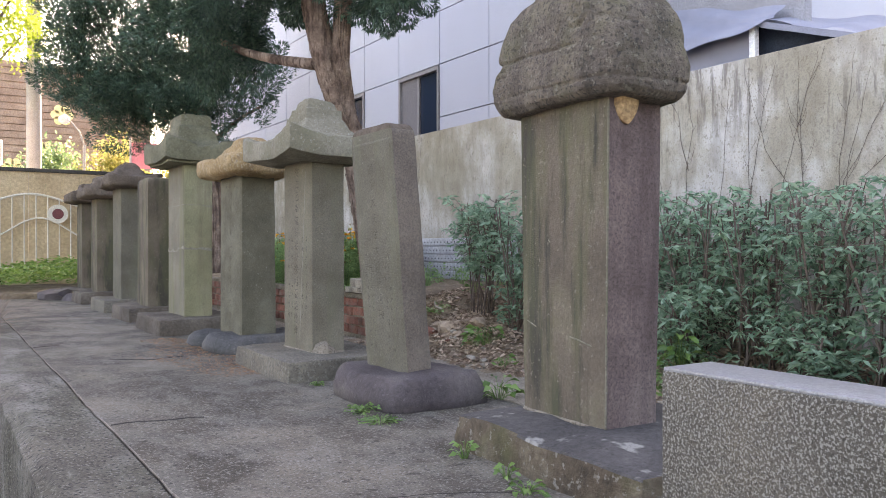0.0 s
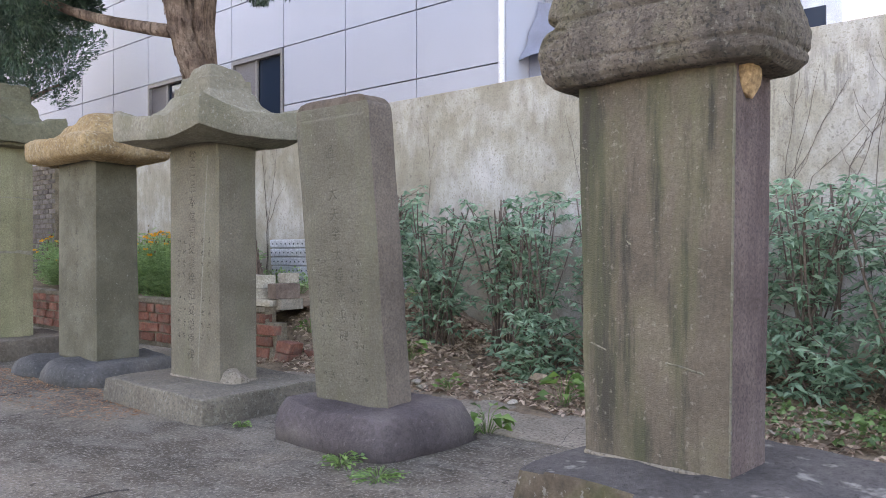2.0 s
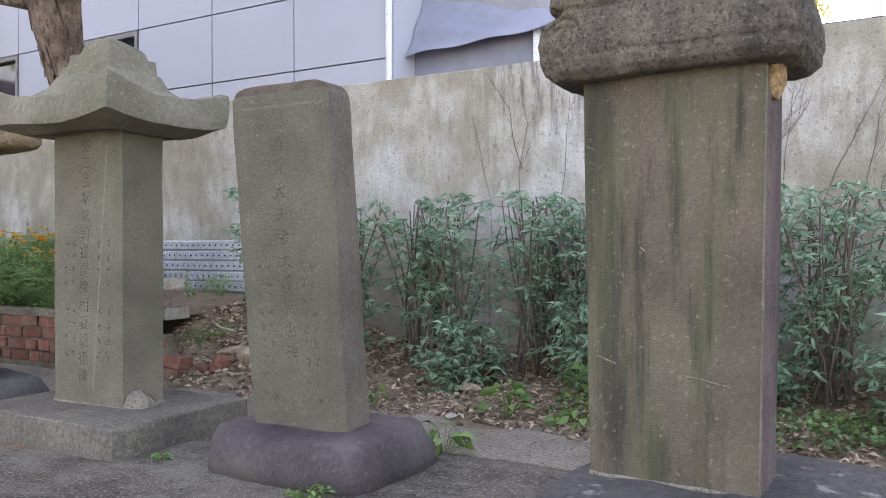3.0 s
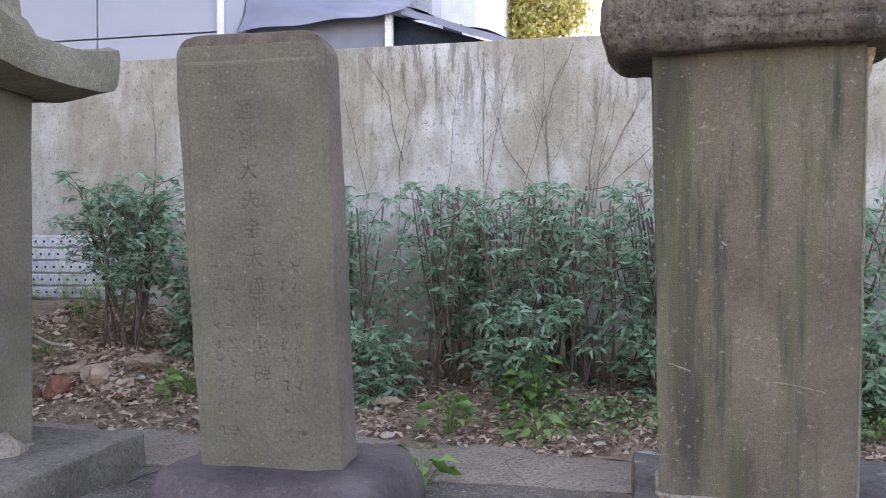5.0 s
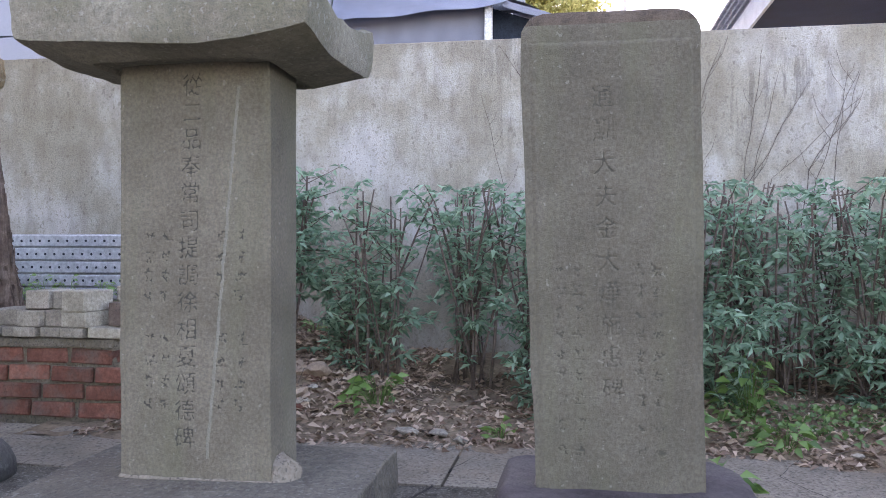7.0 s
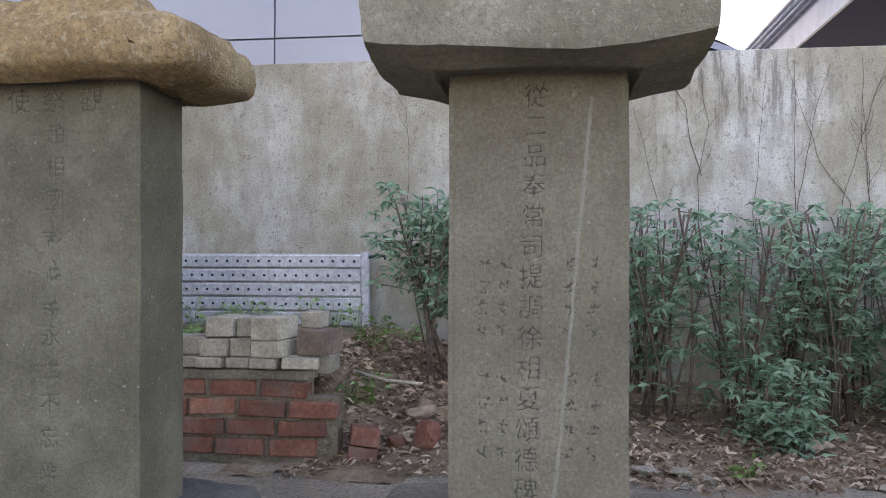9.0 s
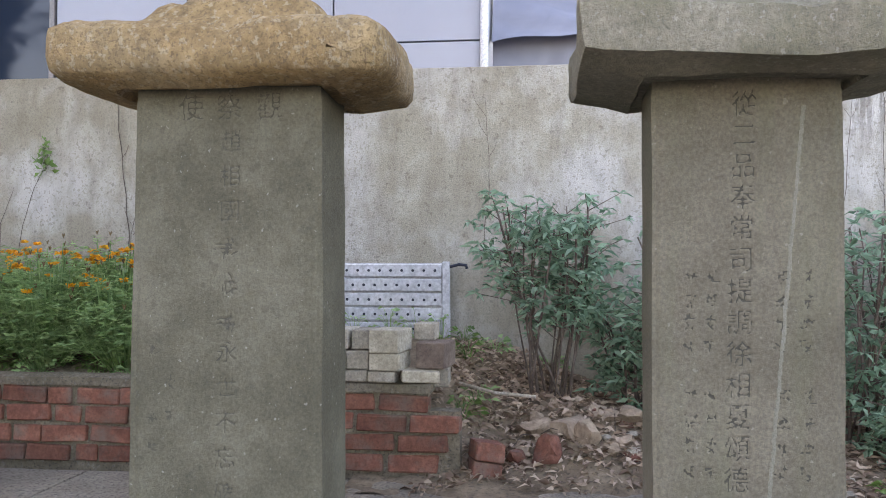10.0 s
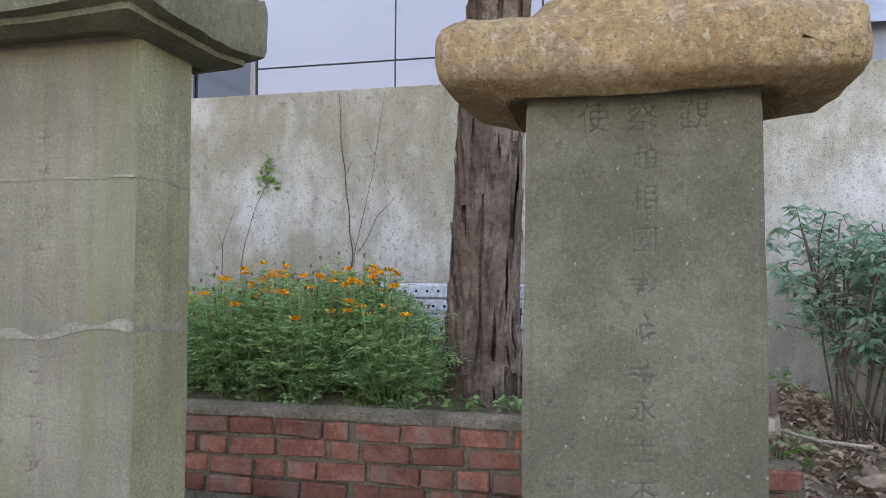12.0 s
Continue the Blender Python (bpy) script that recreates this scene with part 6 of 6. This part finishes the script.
part("body", boxed(-0.083, 0.083, -0.756, 0.756, -0.01, 0.49, bevel=0.004), M_SALT, marker, "rough speckled granite body", smooth=40)
part("top_face", boxed(-0.081, 0.081, -0.754, 0.754, 0.489, 0.498, bevel=0.003), M_POLISHED, marker, "smooth pale sawn top", smooth=40)

# ---- far end: planting, fence, street ----
M_BEIGE = material("beige_fence_panel", (0.40, 0.29, 0.17), (0.48, 0.36, 0.22), (0.54, 0.42, 0.27), 2, 20, 0.7, 0.1, streak=0.2, streak_colour=(0.35, 0.25, 0.15), streak_scale=(6, 6, 0.6))
fence = thing("fence", pose(0, 0, 0), "beige sheet fence with dark coping behind an iron railing", "fence", kind="structure")
k = 0
fx = -5.0
while fx < 3.9:
    part("panel", boxed(fx, fx + 0.29, 17.0, 17.03 + 0.006 * (k % 2), 0.0, 2.80), M_BEIGE, fence)
    fx += 0.295
    k += 1
part("coping", boxed(-5.05, 3.95, 16.96, 17.10, 2.80, 2.87, bevel=0.008), plain("dark_coping", (0.06, 0.055, 0.05), 0.8), fence, "dark worn coping")
M_IRON = plain("cream_iron_paint", (0.60, 0.55, 0.46), 0.5)
railing = thing("railing", pose(0, 16.85, 0), "cream-painted iron railing with wavy rails and a medallion", "railing")


def rail_top(x):
    return 2.23 + 0.14 * math.sin(x * 2.6 - 2.4)


fx = -2.0
while fx < 3.6:
    part("bar", tube(bmesh.new(), [(fx, 0, 0.85), (fx, 0, rail_top(fx))], 0.012, 6), M_IRON, railing)
    fx += 0.2
part("top_rail", tube(bmesh.new(), [(-2 + 0.1 * k, 0, rail_top(-2 + 0.1 * k)) for k in range(57)], 0.022, 6), M_IRON, railing, smooth=180)
part("wave_rail", tube(bmesh.new(), [(-2 + 0.1 * k, -0.02, 1.72 + 0.2 * math.sin((-2 + 0.1 * k) * 3.4 + 2.2)) for k in range(57)], 0.016, 6), M_IRON, railing, smooth=180)
part("low_rail", tube(bmesh.new(), [(-2, 0, 1.0), (3.6, 0, 1.0)], 0.018, 6), M_IRON, railing)
part("medallion", tube(bmesh.new(), [(1.97, -0.05, 2.0), (1.97, -0.02, 2.0)], 0.18, 24), M_IRON, railing, "round painted medallion")
part("emblem", tube(bmesh.new(), [(1.97, -0.058, 2.0), (1.97, -0.051, 2.0)], 0.10, 20), plain("maroon_paint", (0.16, 0.05, 0.05), 0.5), railing, "dark maroon emblem")

rng = np.random.default_rng(81)
bed_ground = tagged(part("end_bed", boxed(-4, 3.1, 13.62, 16.9, 0.0, 0.66, bevel=0.02), M_SOIL), "soil bed beyond the end of the platform", "soil", kind="structure")
n = 9000
bx, by = rng.uniform(-3, 3.05, n), rng.uniform(13.7, 16.7, n)
top = 0.66 + 0.42 * (0.65 + 0.35 * np.sin(bx * 2.3 + by) * np.sin(by * 1.7)) + 0.14 * (by - 13.7) / 3
bz = 0.66 + (top - 0.66) * rng.uniform(0.1, 1, n) ** 0.5
a = rng.uniform(0, math.tau, n)
tagged(new("low_planting", leaf_mesh("low_planting", np.stack([bx, by, bz], 1), np.stack([np.cos(a), np.sin(a), rng.uniform(-0.2, 0.8, n)], 1), rng.uniform(0.06, 0.12, n), rng.uniform(0.03, 0.055, n),
                                     leaf_material("planting_leaf", (0.085, 0.18, 0.03), (0.26, 0.38, 0.085), 0.5, 0.4), 82)), "bed of low bright green leafy plants", "planting", kind="stuff")

M_POLE = plain("pole_grey", (0.40, 0.38, 0.36), 0.85)
pole = thing("utility_pole", pose(1.84, 19.8, 0), "tall pale concrete utility pole with steel bands", "utility pole")
part("shaft", tube(bmesh.new(), [(0, 0, 0), (0, 0, 12)], [0.17, 0.12], 14), M_POLE, pole, smooth=60)
for z in (5.0, 5.06, 7.6):
    part("band", tube(bmesh.new(), [(0, 0, z), (0, 0, z + 0.035)], 0.165, 14), M_ALU, pole)
for k, (y, z) in enumerate(((0, 7.7), (0.1, 7.9), (-0.1, 8.3))):
    tagged(part("overhead_cable", tube(bmesh.new(), [(-22 + 3 * j, 19.8 + y, z + 0.006 * (j - 8) ** 2) for j in range(17)], 0.014, 5), M_DARK), "black overhead cable strung from the pole", "cable")
lamp = thing("street_lamp", pose(2.87, 19.8, 0), "thin grey street lamp post with a curved arm", "street lamp")
part("post", tube(bmesh.new(), [(0, 0, 0), (0, 0, 3.7)], 0.035, 8), M_POLE, lamp)
part("arm", tube(bmesh.new(), [(0, 0, 3.7), (-0.1, 0, 4.0), (-0.28, 0, 4.22), (-0.42, 0, 4.25)], 0.022, 8), M_POLE, lamp, smooth=180)
part("head", loft([ring(0.05, 0.05, 0, 4, 2), ring(0.11, 0.11, 0.03, 4, 2), ring(0.12, 0.12, 0.14, 4, 2), ring(0.03, 0.03, 0.2, 4, 2)]), M_WHITE, lamp, "white globe head", pose(-0.42, 0, 4.16), smooth=180)

M_BROWN = material("brown_timber_cladding", (0.22, 0.15, 0.11), (0.30, 0.215, 0.16), (0.37, 0.28, 0.21), 2, 20, 0.85, 0.2)
backing = thing("far_wall", pose(0, 0, 0), "tall brown boarded wall with yellow painted flowers", "wall", kind="structure")
part("core", boxed(-14, 7, 32.05, 32.4, 0, 8.0), M_BROWN, backing)
for k in range(32):
    part("board", boxed(-14, 7, 32.0, 32.045, k * 0.25 + 0.015, k * 0.25 + 0.235), M_BROWN, backing)
M_PETAL = plain("yellow_mural_paint", (0.78, 0.64, 0.32), 0.7)
for fxx, fz, fr in ((1.3, 5.0, 0.55), (3.3, 4.8, 0.42), (3.9, 6.2, 0.38), (0.2, 4.4, 0.4), (2.3, 4.2, 0.35)):
    for k in range(6):
        t = k * math.tau / 6
        c = (fxx + math.cos(t) * fr * 0.62, 31.97, fz + math.sin(t) * fr * 0.62)
        part("painted_petal", tube(bmesh.new(), [c, (c[0], 31.995, c[2])], fr * 0.42, 14), M_PETAL, backing)
    part("painted_heart", tube(bmesh.new(), [(fxx, 31.955, fz), (fxx, 31.995, fz)], fr * 0.3, 14), plain("mural_heart", (0.80, 0.62, 0.30), 0.7), backing)


def broadleaf(name, label, at, lobes, leaves, mat, trunk_top, trunk_r, seed, leaf=0.12):
    rg = np.random.default_rng(seed)
    root = thing(name, at, label, "tree")
    part("trunk", limb(bmesh.new(), (0, 0, -0.1), trunk_top, trunk_r, trunk_r * 0.5, (0.1, 0.05, 0), seed), M_STEM, root, smooth=180)
    for k, (x, y, z, r) in enumerate(lobes):
        part("branch", limb(bmesh.new(), (trunk_top[0] * 0.6, trunk_top[1] * 0.6, trunk_top[2] * 0.6), (x, y, z), trunk_r * 0.45, trunk_r * 0.1, (0, 0, 0.1), seed + k, 6), M_STEM, root, smooth=180)
    w = np.array([l[3] ** 2 for l in lobes])
    pick = rg.choice(len(lobes), leaves, p=w / w.sum())
    lob = np.array(lobes)[pick]
    d = rg.normal(size=(leaves, 3))
    d /= np.linalg.norm(d, axis=1, keepdims=True)
    clump = rg.normal(size=(60, 3))
    clump /= np.linalg.norm(clump, axis=1, keepdims=True)
    d = d * 0.45 + clump[rg.integers(0, 60, leaves)] * 0.75
    p = lob[:, :3] + d * lob[:, 3:4] * rg.uniform(0.5, 1.05, (leaves, 1))
    dr = rg.normal(size=(leaves, 3)) + np.array((0, 0, -0.4))
    under("crown", leaf_mesh("crown", p, dr, rg.uniform(leaf * 0.7, leaf * 1.3, leaves), rg.uniform(leaf * 0.4, leaf * 0.7, leaves), mat, seed), root, "", "stuff")
    return root


M_PALE_GOLD = leaf_material("pale_gold_leaf", (0.40, 0.38, 0.12), (0.70, 0.64, 0.28), 0.5, 0.6)
M_LIME = leaf_material("lime_leaf", (0.16, 0.24, 0.03), (0.38, 0.46, 0.07), 0.5, 0.5)
M_GOLD = leaf_material("gold_leaf", (0.22, 0.23, 0.06), (0.46, 0.43, 0.15), 0.5, 0.5)
M_MID = leaf_material("mid_green_leaf", (0.10, 0.18, 0.08), (0.27, 0.37, 0.17), 0.5, 0.45)
broadleaf("street_tree", "sunlit lime-green tree with fine leaves", pose(-0.15, 18.6, 0), [(1.6, -0.6, 5.6, 0.7), (1.2, -0.2, 6.6, 1.0), (0.4, 0, 6.2, 1.2), (-0.6, 0.2, 7.0, 1.4), (1.9, -0.7, 7.3, 0.6)], 9000, M_LIME, (0.2, 0, 5.6), 0.14, 91, 0.10)
for k, (x, y, z, mat, lab) in enumerate(((0.6, 26.0, 3.2, M_MID, "rounded green street shrub in sunlight"), (2.6, 25.0, 3.0, M_MID, "rounded green street shrub in sunlight"), (4.3, 24.6, 3.2, M_GOLD, "yellowing sunlit street tree"), (6.3, 25.5, 3.0, M_GOLD, "yellowing sunlit street tree"),
                                         (-1.6, 26.5, 3.2, M_MID, "rounded green street shrub in sunlight"))):
    broadleaf("street_tree", lab, pose(x, y, 0), [(0, 0, z, 1.2), (0.7, 0.2, z - 0.6, 0.9), (-0.7, 0, z - 0.5, 0.9), (0.2, 0, z + 0.7, 0.8)], 5200, mat, (0, 0, z - 0.6), 0.09, 95 + k, 0.13)
broadleaf("street_tree", "sunlit yellow-green tree beyond the wall", pose(19.0, 4.3, 0), [(0, 0, 6.6, 1.1), (0.2, 0.6, 7.2, 0.9), (0.1, -0.7, 7.0, 0.8), (0, 0.1, 7.9, 0.9)], 8000, M_PALE_GOLD, (0, 0, 6.2), 0.13, 105, 0.13)
banner = thing("banner", pose(5.1, 22.6, 0), "faded pink banner hung between two posts", "banner")
part("cloth", cloth(12, 4, lambda u, v: (-0.65 + 1.3 * u, 0.03 * math.sin(u * 9), 3.5 + 0.7 * v)), plain("pink_cloth", (0.62, 0.22, 0.24), 0.8), banner, smooth=180)
for sx in (-0.68, 0.68):
    part("post", tube(bmesh.new(), [(sx, 0, 0), (sx, 0, 4.3)], 0.03, 8), M_POLE, banner)
# White outdoor air-conditioner unit; the post is added to carry it.
ac_unit = thing("street_cabinet", pose(0.95, 19.4, 0), "white outdoor air-conditioner unit on an added post", "sign box")
part("post", tube(bmesh.new(), [(0, 0, 0), (0, 0, 3.2)], 0.04, 8), M_POLE, ac_unit)
part("box", boxed(-0.25, 0.25, -0.12, 0.12, 3.1, 3.65, bevel=0.02), M_WHITE, ac_unit)
part("panel", boxed(-0.12, 0.2, -0.128, -0.118, 3.22, 3.52), M_DARK, ac_unit, "small dark panel")

# A stretch of old grey brick in the boundary wall, far along.
pier = thing("brick_pier", pose(4.40, 13.3, 0.9), "old grey-brown brick pier against the boundary wall", "pier", kind="structure")
M_GREY_BRICK = material("grey_brown_brick", (0.13, 0.11, 0.10), (0.19, 0.165, 0.15), (0.26, 0.23, 0.21), 12, 60, 0.9, 0.4, vary=0.3)
part("mortar", boxed(0.012, 0.158, -0.8, 0.8, 0, 1.66), M_MORTAR, pier)
shared = boxed(0.0, 0.09, -0.095, 0.095, 0, 0.06, bevel=0.004, segs=1)
shared_me = bpy.data.meshes.new("brick")
shared.to_mesh(shared_me)
shared.free()
shared_me.materials.append(M_GREY_BRICK)
for row in range(24):
    for k in range(8 - row % 2):
        ob = new("brick", shared_me)
        ob.parent = pier
        ob.matrix_basis = pose(0, -0.7 + k * 0.2 + 0.1 * (row % 2), row * 0.069)

# ---- the planter's bricks ----
brick_rows = 4
brick_meshes = {}


def brick_mesh(length, variant):
    key = (length, variant)
    if key not in brick_meshes:
        bm = boxed(-0.008, 0.06, -length / 2, length / 2, 0, 0.068, bevel=0.006, segs=1)
        for v in bm.verts:
            v.co += noise.noise_vector(v.co * 30 + Vector((variant * 5, length * 40, 0))) * 0.008
        me = bpy.data.meshes.new("brick")
        bm.to_mesh(me)
        bm.free()
        me.materials.append(M_BRICK)
        brick_meshes[key] = me
    return brick_meshes[key]


for row in range(brick_rows):
    y = (5.66, 5.62, 5.575, 5.70)[row]
    k = 0
    while y < 12.4:
        length = 0.20 if k < 2 else rnd.choice((0.20, 0.20, 0.19, 0.10, 0.12))
        ob = new("brick", brick_mesh(length, rnd.randrange(4)))
        ob.parent = planter
        ob.matrix_basis = pose(3.035 + rnd.uniform(-0.012, 0.006), y + length / 2, 0.612 + row * 0.0795 + rnd.uniform(-0.003, 0.003), rnd.uniform(-1.4, 1.4), 0, rnd.uniform(-2, 2))
        y += length + rnd.uniform(0.006, 0.024)
        k += 1
